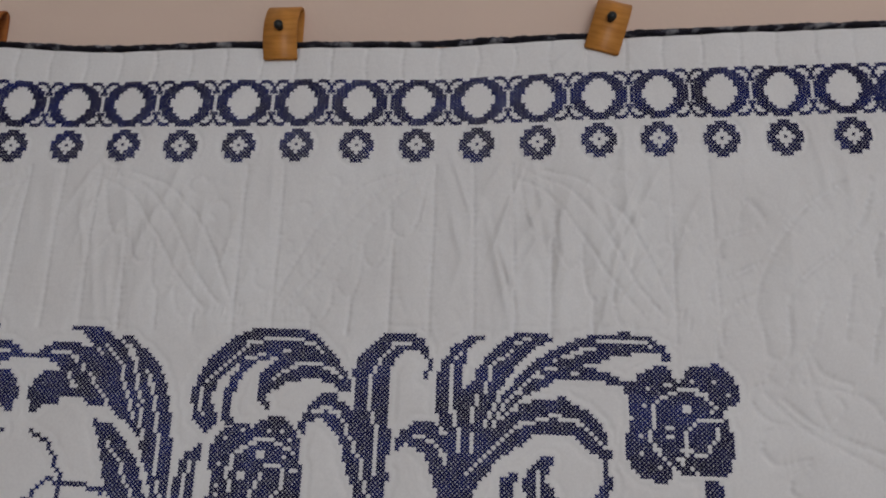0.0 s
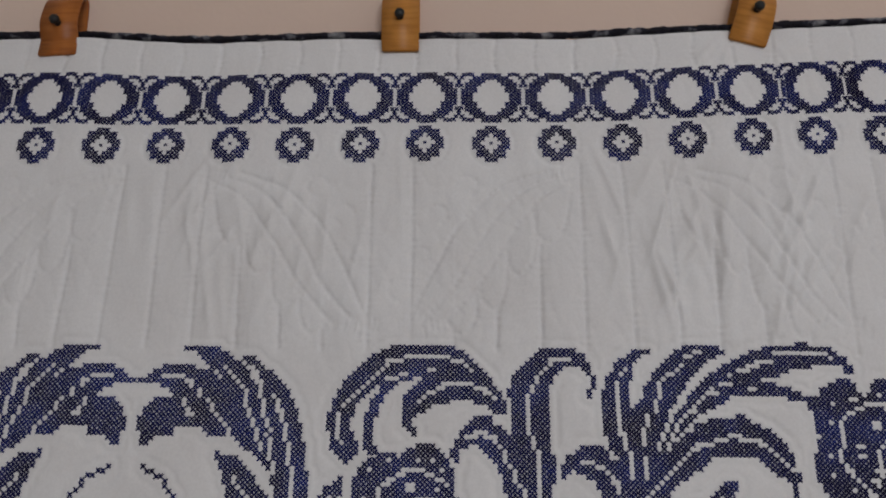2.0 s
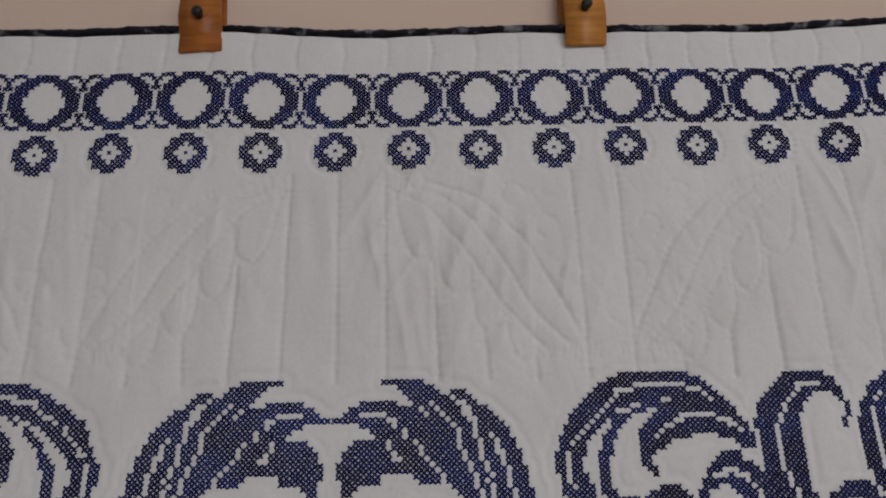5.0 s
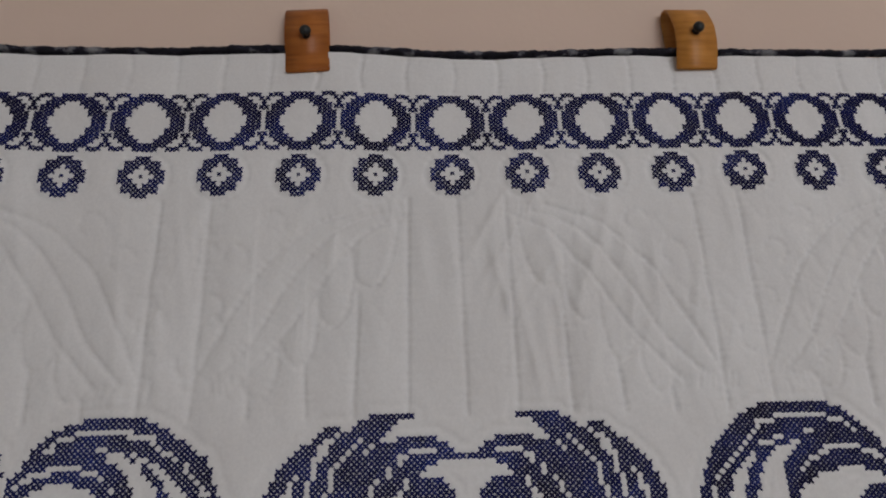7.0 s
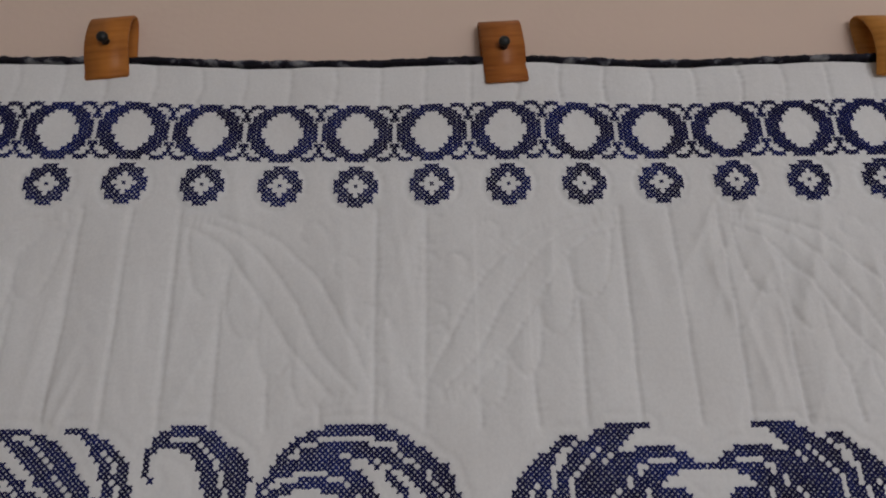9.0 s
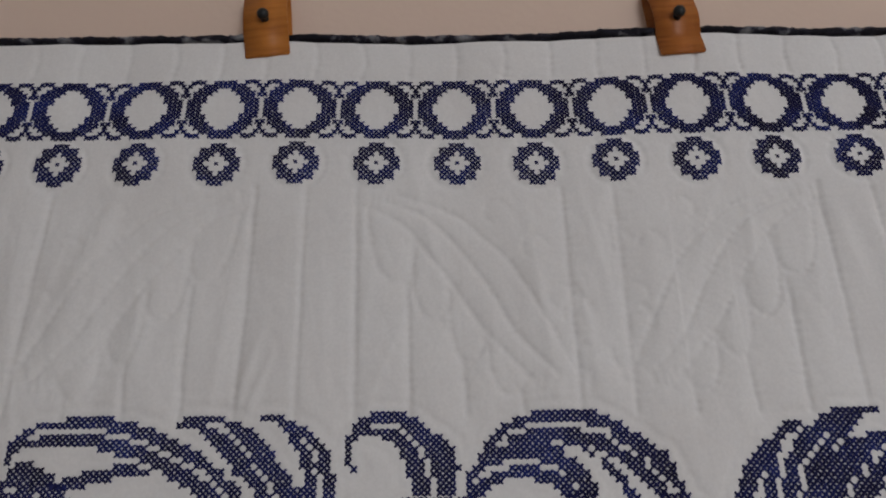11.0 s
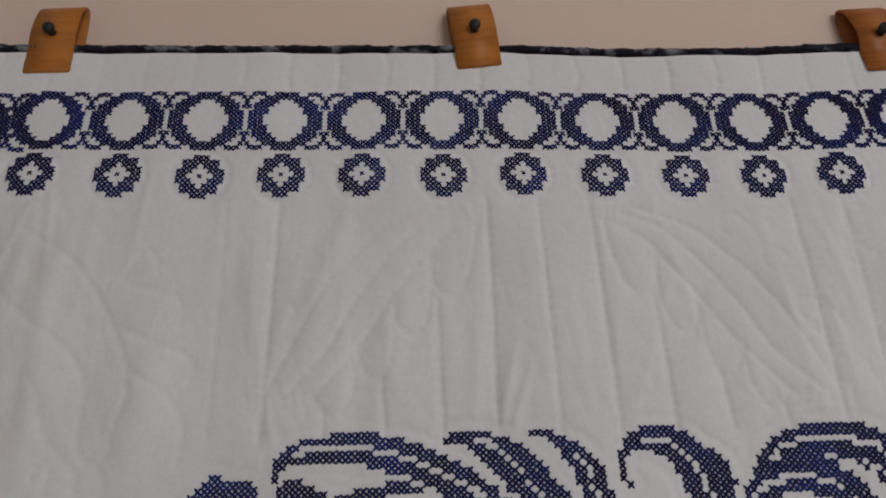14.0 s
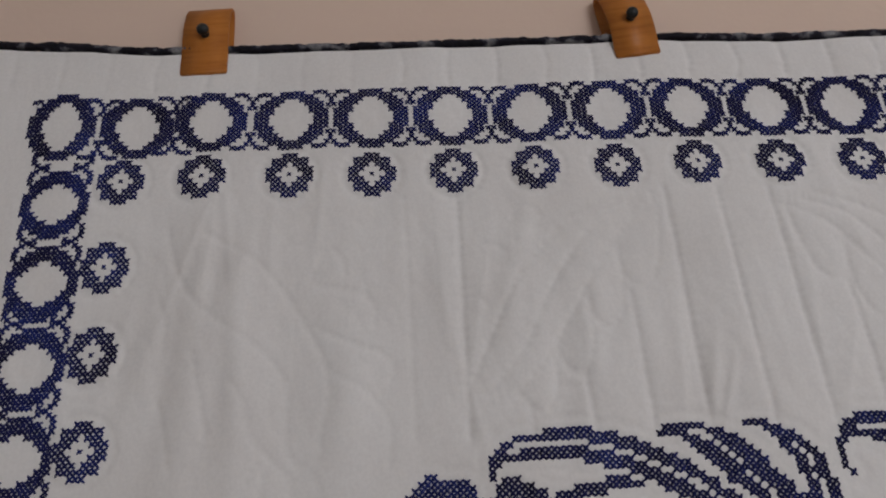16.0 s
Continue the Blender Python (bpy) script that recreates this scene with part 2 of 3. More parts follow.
leaf("arching_plume", [(42.5, 22.5), (41.5, 18.5), (41.5, 15.5), (42.5, 12.5), (43.5, 10), (45, 8), (47.5, 5), (49.5, 3), (52, 1.5), (55, 0), (60, 0.2), (66, 0.2), (69, 1), (72, 3.5), (74.5, 6), (76, 8), (77, 10), (78.5, 12), (79, 14.5), (78, 15), (76.5, 14.5), (74, 13), (71.5, 12), (69.5, 11.5), (67, 12.5), (63.5, 13), (61.5, 14.5), (60, 15.5), (59, 17), (60, 20), (59, 20), (57.5, 17.5), (57, 15.5), (57, 14), (57.5, 11.5), (59, 9.5), (60.5, 8), (62, 6.5), (59, 6.5), (57, 7), (54, 8), (52, 8.5), (49.5, 10.5), (47.5, 13), (46.5, 15), (46, 17)])
leaf("arching_plume2", [(42.5, 22.5), (41.5, 18.5), (46, 17), (46.5, 19.5), (48, 22), (47.5, 24), (45.5, 25.5), (44, 24.5)])
leaf("strand", [(57.5, 6.5), (58.5, 7.5), (56, 8.5), (54, 10), (52.5, 12.5), (51.5, 15.5), (51, 18.5), (51, 21.5), (52, 23.5), (50, 23.5), (49, 22), (49, 18.5), (49.5, 15), (50.5, 12), (52.5, 9.5), (54.5, 7.5)])
leaf("side_leaf", [(67.5, 24), (67.5, 22), (68.5, 20), (69.5, 18), (71, 16.5), (72.5, 15.5), (75.5, 15.5), (77, 16), (78.5, 17.5), (80.5, 18.5), (85, 23), (84.5, 40), (82, 40), (81, 37), (79.5, 34), (78.5, 30), (77.5, 26.5), (76, 24), (74, 22), (72.5, 21), (70.5, 21.5), (69, 22.5), (68.5, 24.5)])
leaf("hooked_stem", [(80.5, 18.5), (79.5, 10), (80, 7.5), (81, 5.5), (83, 3.5), (85.5, 1), (88, 0), (93, 0), (95.5, 1.5), (97, 4), (97.5, 7), (97.5, 9), (96.5, 10.5), (96, 10), (97, 9), (97, 7), (96, 5.5), (94.5, 4), (92.5, 3.5), (90.5, 5), (89, 6.5), (88, 8.5), (87.5, 11.5), (87.5, 15), (88, 17.5), (88, 21), (88.5, 24.5), (89, 28), (88, 30), (88.5, 34), (88, 37.5), (87.5, 40), (83, 40), (82.5, 28.5)])
leaf("small_arch", [(90.5, 28), (90.5, 25.5), (91.5, 23.5), (93, 22.5), (94.5, 21), (97.5, 21), (99.5, 22), (101, 23), (103, 25), (107.5, 39), (100.5, 39.5), (99.5, 35.5), (98.5, 32.5), (97.5, 30), (96.5, 28), (94.5, 27), (92.5, 26), (91.5, 27)])
leaf("fan_blade", [(101, 23), (99.5, 18.5), (99, 16.5), (99, 13.5), (99.5, 10), (100.5, 6.5), (102, 4), (104, 2), (107, 0), (110.5, 0), (110, 1), (108.5, 1), (106.5, 3), (105.5, 6), (105, 9.5), (104.5, 13.5), (105.5, 13.5), (108, 22.5), (107, 31.5), (103, 31.5)])
leaf("fan_blade2", [(105.5, 13.5), (107.5, 11), (108.5, 8.5), (110.5, 5.5), (113, 2.5), (115.5, 0.5), (117.5, -0.5), (124.5, -0.5), (125.5, 0.5), (123.5, 1.5), (121.5, 2.5), (119.5, 4.5), (117.5, 6.5), (116.5, 8.5), (115, 10.5), (113.5, 13), (113, 14.5), (112, 22), (107, 33), (106, 31.5)])
leaf("long_plume", [(113, 14.5), (115, 13.5), (116.5, 12), (118, 9.5), (120.5, 7.5), (122.5, 5.5), (125, 3.5), (128, 2), (131.5, 0.5), (136, -1), (143.5, -1.5), (144, -0.5), (148.5, -0.5), (150, 0.5), (151.5, 1.5), (152.5, 3.5), (152.5, 5.5), (152, 5), (150.5, 3), (147.5, 3), (142, 3.5), (138.5, 4.5), (135, 6), (132.5, 6.5), (135.5, 7.5), (138, 8.5), (140, 9), (142.5, 10.5), (143, 12), (141, 11), (139, 10.5), (136, 10), (134.5, 9.5), (130.5, 9.5), (127.5, 9.5), (125, 11.5), (121.5, 13), (119, 14.5), (117.5, 15.5), (116.5, 17), (109.5, 26), (107, 33), (109.5, 22)])
leaf("round_arch", [(108, 25), (116.5, 17), (119.5, 16), (122.5, 15), (128.5, 14.5), (131, 16), (133.5, 17.5), (135.5, 19.5), (137, 21), (138, 24.5), (138.5, 26.5), (138, 30), (138.5, 33), (138.5, 35), (137.5, 38), (134, 38), (135, 36.5), (136.5, 35), (137, 33), (137, 31), (137, 29), (136, 27.5), (134, 26.5), (133, 25), (131, 23.5), (129, 22.5), (123.5, 22.5), (121, 23.5), (118.5, 25.5), (116, 27), (113.5, 29), (111, 32), (109, 34), (108, 36.5), (107.5, 39), (100.5, 39.5), (103, 27.5)])
leaf("flower", [(142.5, 10.5), (144, 10.5), (145.5, 8.5), (147.5, 7.5), (149.5, 6.5), (151.5, 6.5), (153, 8), (154, 9.5), (155, 10.5), (155.5, 9), (156.5, 7), (158, 6), (164, 5.5), (165, 6.5), (166.5, 8.5), (167.5, 10), (167.5, 12.5), (167.5, 14), (166.5, 15), (164.5, 15.5), (164, 17), (165, 19.5), (165.5, 21), (165.5, 24), (165.5, 27), (164.5, 29.5), (163, 31), (158, 31), (157.5, 30), (156, 31), (153.5, 30), (152.5, 30), (151.5, 32), (150.5, 33), (148.5, 33), (147, 32), (144.5, 31), (143, 29), (142.5, 27.5), (142, 23.5), (143, 21.5), (143.5, 19.5), (144.5, 18.5), (143, 17), (143, 14.5), (142.5, 12)])
leaf("bud", [(159.5, 32), (161.5, 32), (163, 33.5), (163, 36.5), (159, 37)])
leaf("second_flower", [(47, 32.5), (47.5, 28.5), (48, 26.5), (50, 24.5), (52, 23.5), (56, 23.5), (57.5, 25), (57.5, 23), (59, 22), (61, 21.5), (63.5, 21.5), (65.5, 23), (67, 24.5), (67.5, 27), (67.5, 29.5), (68.5, 32), (69, 35.5), (69, 40.5), (47.5, 41.5), (48, 38), (48.5, 35), (47.5, 34)])
leaf("small_leaf", [(39.5, 37), (40, 33.5), (41, 31), (43, 29.5), (44.5, 28), (44.5, 31.5), (43.5, 33), (43.5, 36), (44, 42), (39.5, 42)])
leaf("seed_leaf", [(114.5, 33.5), (116.5, 32), (118.5, 31.5), (117.5, 34), (116.5, 36), (116.5, 38.5), (113.5, 39), (114, 35.5)])
leaf("seed_leaf2", [(126, 28), (125.5, 29.5), (124.5, 31), (124, 33), (124.5, 34.5), (126, 36), (127, 38), (121, 38.5), (119.5, 36), (119.5, 33), (120.5, 31), (122.5, 29), (123.5, 28)])
chain("tendril", [(3, 26), (4, 27), (5, 27), (7, 28), (8, 29), (9, 31), (10, 33), (11, 35), (12, 37), (12, 39), (12, 41), (11, 43)])
chain("tendril2", [(4, 42), (6, 41), (7, 39), (9, 37), (12, 38), (15, 38), (18, 38)])
chain("tendril3", [(19, 39), (22, 39), (22, 40)])
veins("centre", [[(7, 7), (10, 7)], [(10, 8), (12, 8)], [(12, 9), (20, 19)], [(10, 13), (12, 15)], [(12, 15), (13, 15)], [(18, 5), (21, 8), (22, 9), (23, 12), (24, 15), (25, 17), (26, 19), (27, 22)], [(22, 4), (24, 6), (25, 8), (27, 11), (27, 13), (28, 17), (29, 21), (29, 23), (30, 27)], [(29, 11), (30, 13), (32, 17), (32, 19), (33, 22), (34, 29), (34, 35)], [(35, 37), (36, 42)], [(15, 5), (16, 6), (17, 8)]])
veins("inner", [[(22, 28), (23, 30), (25, 32), (26, 34), (27, 37), (28, 38), (30, 41)]])
veins("arching", [[(44, 21)], [(43, 20), (43, 15)], [(44, 13), (53, 4)], [(53, 3), (56, 3)], [(57, 2), (66, 2)], [(67, 3), (69, 3)], [(70, 4), (71, 5)], [(53, 7), (55, 7)], [(56, 6), (57, 6)], [(62, 5), (63, 5)], [(60, 12)], [(61, 11), (62, 10)], [(62, 10), (65, 9)], [(65, 8), (71, 8)], [(72, 9), (74, 9)], [(74, 10), (76, 11)]])
veins("side", [[(70, 19), (72, 19)], [(72, 18), (74, 18)], [(74, 19), (76, 19)], [(76, 20)], [(77, 21), (78, 23), (79, 25), (80, 27), (81, 29), (82, 31), (82, 33), (83, 36)], [(83, 36), (84, 39)], [(76, 16), (78, 16)], [(78, 17)]])
veins("stem", [[(88, 2), (92, 2)], [(88, 3), (85, 6)], [(85, 7), (84, 9)], [(83, 10), (83, 18)], [(84, 19), (84, 21)], [(85, 22), (85, 26)], [(85, 26), (85, 33)], [(79, 13), (79, 18)]])
veins("fan", [[(104, 4), (103, 5)], [(102, 7), (102, 8)], [(102, 9), (102, 18)], [(103, 18), (103, 21)], [(104, 22), (104, 27)], [(120, 0), (117, 1)], [(116, 3), (111, 7)], [(111, 8), (110, 13)], [(108, 14), (108, 16)], [(107, 17), (107, 20)], [(107, 23), (107, 27)], [(113, 14), (112, 17)], [(111, 18), (110, 21)]])
veins("long", [[(136, 0), (147, 0)], [(148, 1)], [(132, 2), (135, 2)], [(130, 3), (132, 3)], [(128, 4), (130, 4)], [(126, 5)], [(124, 7), (126, 7)], [(122, 8), (115, 15)], [(114, 16), (113, 19)], [(112, 20), (112, 21)], [(130, 8), (131, 8)], [(122, 9), (123, 9)], [(120, 10), (118, 12)], [(117, 13), (118, 13)], [(116, 17), (117, 17)], [(114, 19), (115, 18)]])
veins("round", [[(122, 19), (127, 18)], [(118, 20), (121, 20)], [(117, 21), (118, 21)], [(116, 22), (106, 32)], [(127, 19), (131, 19)], [(131, 20), (132, 20)], [(133, 21), (137, 25)]])
veins("small", [[(94, 24), (96, 24)], [(97, 25), (98, 25)], [(99, 26), (100, 28)], [(101, 28), (101, 30)], [(100, 23), (101, 23)], [(42, 32), (42, 34)], [(41, 35), (41, 41)], [(122, 31)], [(122, 32), (122, 35)], [(122, 35), (122, 37)]])
veins("flower", [[(154, 11), (158, 11)], [(158, 12), (160, 12)], [(160, 13), (162, 15)], [(153, 12), (152, 12)], [(151, 13), (150, 13)], [(149, 14), (148, 16)], [(148, 17), (147, 23)], [(148, 24), (148, 25)], [(149, 25), (149, 26)], [(150, 27), (152, 29)]])
veins("flower_eyes", [[(151, 10), (152, 10)], [(147, 11)], [(146, 15)], [(145, 22)], [(145, 26)], [(149, 29)], [(153, 27)], [(156, 29)], [(157, 9)], [(162, 9)], [(165, 12)], [(161, 16)], [(155, 15), (156, 15)], [(155, 16), (156, 16)], [(151, 20), (152, 20)], [(151, 22), (152, 22)]])
veins("flower_heart", [[(158, 18), (163, 18)], [(157, 19), (156, 20)], [(155, 21), (155, 24)], [(154, 25), (156, 25)], [(155, 25), (154, 28)], [(157, 26), (159, 26)], [(160, 25), (161, 23)], [(162, 22), (162, 20)]])
veins("second_flower", [[(57, 26), (61, 26)], [(62, 27), (63, 27)], [(64, 28), (65, 28)], [(66, 29)], [(56, 27), (57, 27)], [(54, 28), (55, 28)], [(54, 29), (53, 29)], [(52, 30), (52, 33)], [(51, 33), (52, 38)], [(60, 32), (63, 32)], [(66, 33), (67, 33)], [(59, 34), (59, 35)], [(58, 36), (57, 39)], [(64, 33), (64, 37)], [(63, 38), (62, 39)]])
veins("second_eyes", [[(54, 24)], [(60, 24)], [(63, 24)], [(65, 26)], [(49, 32)], [(50, 26)], [(64, 30)], [(49, 37)], [(49, 39)], [(58, 29), (59, 29)], [(58, 30), (59, 30)], [(54, 34), (55, 34)], [(54, 35), (55, 35)]])

# the upper rows of the plumes: first column from the middle, shift across and down in stitches, rows;
# the middle one serves both halves, the others the left
UPPER_WORK = {
    "centre_plume": (0, 0.0, 0.25, (
        ".........XXXXXXXX",
        "............XXXXXXX",
        ".............XXXXXXX..XXX",
        "..............XXXXXXXX.XXX",
        ".....XXXXXXX...XXX.XXXX..XX",
        "...XXXXXXXXXXXXX.XX.XXXX..XXX",
        "..XXX.....XXXXXXX.XX.XXX..XXXX",
        "XXXXXXXXXX..XXXXXXXXX.XXX..XXXX",
        ".....XXXXXX.XXXXXXXXXX.XXX.XXXXX",
        ".......XXXXXX.XXXXXXXXX.XX.XXXXXX",
        "........XXXXX.XXXXXXXXX.XX.XX.XXX",
        "....XXXXXX.XXXX.XXXXXXX.XXX.XX.XXX",
        "...XXXXXXX.XXXXX.XXXXXX.XXX.XX.XXX",
        "..XXXXXXXXX.XXXX.XXXXXXX.XX.XX..XXX",
        "..XXXXXXXXX..XXXX.XXXXXX.XX.XXX.XXX",
        ".XXXXXXXXXXXXXXXXX.XXXXXX.XX.XX.XXX",
        ".XXXXXXXXXXXXXXXXXX.XXXXX.XX.XXX.XXX",
        ".XXXXXXXX......XXXXX.XXXXX.XX.XX.XXX",
    )),
    "long_plume": (114, 0.10, -0.17, (
        "......................XXXXXXXX",
        "..................XXXXXXXXXXXXXXXXX",
        "...............XXXXXXXX............XX",
        ".............XXXXXX....XXXXXXXXXXX..XX",
        "...........XXXXX...XXXXXXXXXXXXXXXXXXXX",
        ".........XXXXX..XXXXXXXX.............XX",
        ".......XXXXX..XXXXXXX.................X",
        "......XXXX..XXXXX.....................X",
        ".....XXX..XXXXX..XXXX",
        "...XXX..XXXXX..XXXXXXXXXXX",
        "...XX..XXXXX.........XXXXXXXX",
        ".XXX.XXXXX...............XXXXXX",
        "XXX.XXXX",
        "XX.XXXX",
    )),
    "fan_blade2": (104, -0.18, 0.08, (
        "..............XXXXXXX",
        "...........XXX...XXXXX",
        ".........XXXX..XXX",
        "........XXXX.XXXX",
        ".......XXXX.XXXX",
        "......XXXX.XXXX",
        ".....XXXX.XXXX",
        ".....XXXXXXXX",
        "....XXXX.XXX",
        "...XXXX.XXXX",
        "..XXXX.XXX",
        "..XXX.XXX",
        ".XXXX.XX",
        "XXXX.XXX",
    )),
    "fan_blade": (99, -0.26, 0.05, (
        ".........XXXX",
        ".......XXX",
        ".....XXXX",
        "....XXXX",
        "...XX.XX",
        "..XX.XX",
        ".XX.XX",
        ".XX.XX",
        ".XXXXX",
        ".XX.X",
        "XX.XX",
        "XX.XX",
        "XX.XXX",
        "XX.XXXX",
    )),
    "hooked_stem": (78, 0.38, -0.26, (
        ".........XXXXXX",
        ".......XXXXXXXXXX",
        "......XXXX.....XXX",
        ".....XXXX.XXXXXXXX",
        "...XXXXX.XXXX....XX",
        "..XXXXX.XXX.......X",
        ".XXXXX.XXX........X",
        ".XXXXX.XXX........X",
        ".XXXX.XXX.........X",
        "XXXXX.XXX........X",
        ".XXXX.XXX",
        ".XXX.XXX",
        ".XXX.XXX",
        ".XXX.XXX",
    )),
    "arching_plume": (43, -0.38, -0.01, (
        ".............XXXXXXXXXXX",
        "...........XXXXXXXXXXXXXXXX",
        ".........XXXXXX..........XXXX",
        "........XXX.....XXXXXXXXX...XX",
        "......XXXXX.XXXXXXXXXXXXXXXX.XX",
        ".....XXXXX.XXXXXXXX..XXXXXXX..XX",
        "....XXXX..XXXX.X...XXXXXXXXXXXXX",
        "..XXXXX.XXXX..X....XXXXXXXXXXXXXX",
        "..XXX.XXXX..X....XXXXXX......XXXX",
        ".XXXX.XXX..XX...XXXX...XXXXX....XX",
        ".XXX.XXX..XX...XXXX.XXXXXXXXXXX..XX",
        ".XX.XXX..XX....XXXXXXXXX.....XXXX.X",
        "XX.XXX...X....XXX.XXX..........XXXX",
        "X..XX...XX....XXXXXX............XXX",
    )),
}

# ---- the quilt: its relief ----
STEP = 0.0015
GX = np.arange(LEFT, RIGHT + 1e-6, STEP)
GZ = np.arange(1.36, HIGH + 1e-6, STEP)
GX[-1], GZ[-1] = RIGHT, HIGH
PX, PZ = np.meshgrid(GX, GZ)
loft = np.ones_like(PX)


def groove(points, depth, width):
    """A quilting line pulls the padding in along its way."""
    xs, zs = [p[0] for p in points], [p[1] for p in points]
    c0, c1 = np.searchsorted(GX, (min(xs) - 9 * width, max(xs) + 9 * width))
    r0, r1 = np.searchsorted(GZ, (min(zs) - 9 * width, max(zs) + 9 * width))
    if c1 <= c0 or r1 <= r0:
        return
    x, z = PX[r0:r1, c0:c1], PZ[r0:r1, c0:c1]
    best, along, done = np.full(x.shape, 1e9), np.zeros(x.shape), 0.0
    for (ax, az), (bx, bz) in zip(points, points[1:]):
        dx, dz = bx - ax, bz - az
        t = np.clip(((x - ax) * dx + (z - az) * dz) / (dx * dx + dz * dz + 1e-12), 0, 1)
        d = (x - ax - t * dx) ** 2 + (z - az - t * dz) ** 2
        along = np.where(d < best, done + t * math.hypot(dx, dz), along)
        best = np.minimum(best, d)
        done += math.hypot(dx, dz)
    # dimples where the quilting thread goes down, of uneven length
    depth = min(depth, 0.86) * (0.95 + 0.2 * np.sin(along * 620 + 2.5 * np.sin(along * 190 + points[0][0] * 90)))
    loft[r0:r1, c0:c1] *= (1 - depth * np.exp(-best / width ** 2)) * (1 - 0.38 * depth * np.exp(-best / (4.5 * width) ** 2))


def arc(a, b, bow, steps=14):
    """A bowed line from a to b."""
    (ax, az), (bx, bz) = a, b
    nx, nz = -(bz - az), bx - ax
    return [(ax + (bx - ax) * t + nx * bow * 4 * t * (1 - t), az + (bz - az) * t + nz * bow * 4 * t * (1 - t)) for t in (i / steps for i in range(steps + 1))]


rng = random.Random(4)


def flow(points, steps=8):
    """A smooth line through a few points, a little unsteady as quilted by hand."""
    out = []
    for i in range(len(points) - 1):
        p = [Vector(points[min(max(i + k, 0), len(points) - 1)]) for k in (-1, 0, 1, 2)]
        for j in range(steps):
            t = j / steps
            q = 0.5 * (2 * p[1] + (p[2] - p[0]) * t + (2 * p[0] - 5 * p[1] + 4 * p[2] - p[3]) * t * t + (3 * p[1] - p[0] - 3 * p[2] + p[3]) * t ** 3)
            out.append((q.x + rng.gauss(0, 0.0003), q.y + rng.gauss(0, 0.0003)))
    return out + [tuple(points[-1])]


LINE = 0.0020
CHANNEL = 0.0408
SPINES = (((0.046, 1.712), (0.076, 1.697), (0.098, 1.671), (0.117, 1.645), (0.136, 1.615), (0.152, 1.596), (0.173, 1.573)),
          ((0.064, 1.715), (0.092, 1.704), (0.113, 1.686), (0.131, 1.663), (0.147, 1.637), (0.160, 1.612), (0.178, 1.590), (0.192, 1.576)),
          ((0.075, 1.720), (0.117, 1.705), (0.138, 1.687), (0.157, 1.668), (0.170, 1.647), (0.183, 1.622), (0.194, 1.600), (0.204, 1.579)))
LOBES = (((0.050, 1.707), (0.054, 1.680), (0.060, 1.660), (0.071, 1.649), (0.084, 1.658), (0.088, 1.680)),
         ((0.085, 1.680), (0.087, 1.642), (0.093, 1.625), (0.102, 1.619), (0.111, 1.628), (0.113, 1.642)),
         ((0.113, 1.640), (0.114, 1.614), (0.118, 1.595), (0.126, 1.587), (0.136, 1.595), (0.139, 1.604)),
         ((0.142, 1.600), (0.143, 1.580), (0.150, 1.566), (0.158, 1.564), (0.166, 1.572), (0.170, 1.577)))


def wing(centre, side, deep):
    """A quilted plume: three long spines, lobes hanging below them, small curls above."""
    for pts in SPINES:
        groove(flow([(centre + side * x, z) for x, z in pts]), deep, LINE)
    for pts in LOBES:
        groove(flow([(centre + side * x, z) for x, z in pts]), deep * 0.9, LINE)
    for x, z, r in ((0.152, 1.706, 0.010), (0.180, 1.676, 0.010), (0.196, 1.636, 0.009)):
        groove(flow([(centre + side * (x + r * math.cos(w)), z + r * math.sin(w)) for w in (0.2, 1.0, 1.8, 2.6, 3.4, 4.2)]), deep * 0.55, LINE)


for unit in (-1, 0, 1):
    for side in (-1, 1):
        wing(0.003 + unit * 11 * CHANNEL, side, (0.40, 0.46, 0.52)[unit + 1] * (0.9 if unit * side > 0 and unit < 0 else 1))
# puckers where the quilting lines run together, at the plumes' tips and roots
for unit in (-1, 0, 1):
    for side in (-1, 1):
        for x0, z0, n in ((0.196, 1.572, 9), (0.062, 1.715, 6)):
            for k in range(n):
                x = 0.003 + unit * 11 * CHANNEL + side * (x0 + (k - n / 2) * 0.0052) + rng.gauss(0, 0.001)
                z = z0 + rng.gauss(0, 0.003)
                groove([(x, z - 0.005), (x + 0.001 * side, z), (x + 0.002 * side, z + 0.005)], rng.uniform(0.15, 0.3), 0.0012)
# upright channels: whole ones, and short ones hanging from the lobes
for k in range(-25, 26):
    x = 0.003 + k * CHANNEL
    near = (k + 5) % 11 - 5
    top = {-2: 1.646, 2: 1.646, -3: 1.589, 3: 1.589, -4: 1.566, 4: 1.566}.get(near, 1.727) if abs(k) <= 16 else 1.727
    deep = rng.uniform(0.62, 0.85) * (1.0 if x > 0.02 else 0.82) if x > -0.68 else rng.uniform(0.06, 0.16) * (1.0 if x < -0.85 else 2.5)
    lean = rng.uniform(-0.002, 0.004)
    if -0.72 < x < 0.71:
        groove(flow([(x + lean * t, top + (1.55 - top) * t) for t in (0, 0.25, 0.5, 0.75, 1)], 4), deep, LINE)
    groove(flow([(x, 1.834), (x + lean, 1.852), (x + 0.001, 1.869)], 4), max(deep, 0.3) * 0.6, LINE)
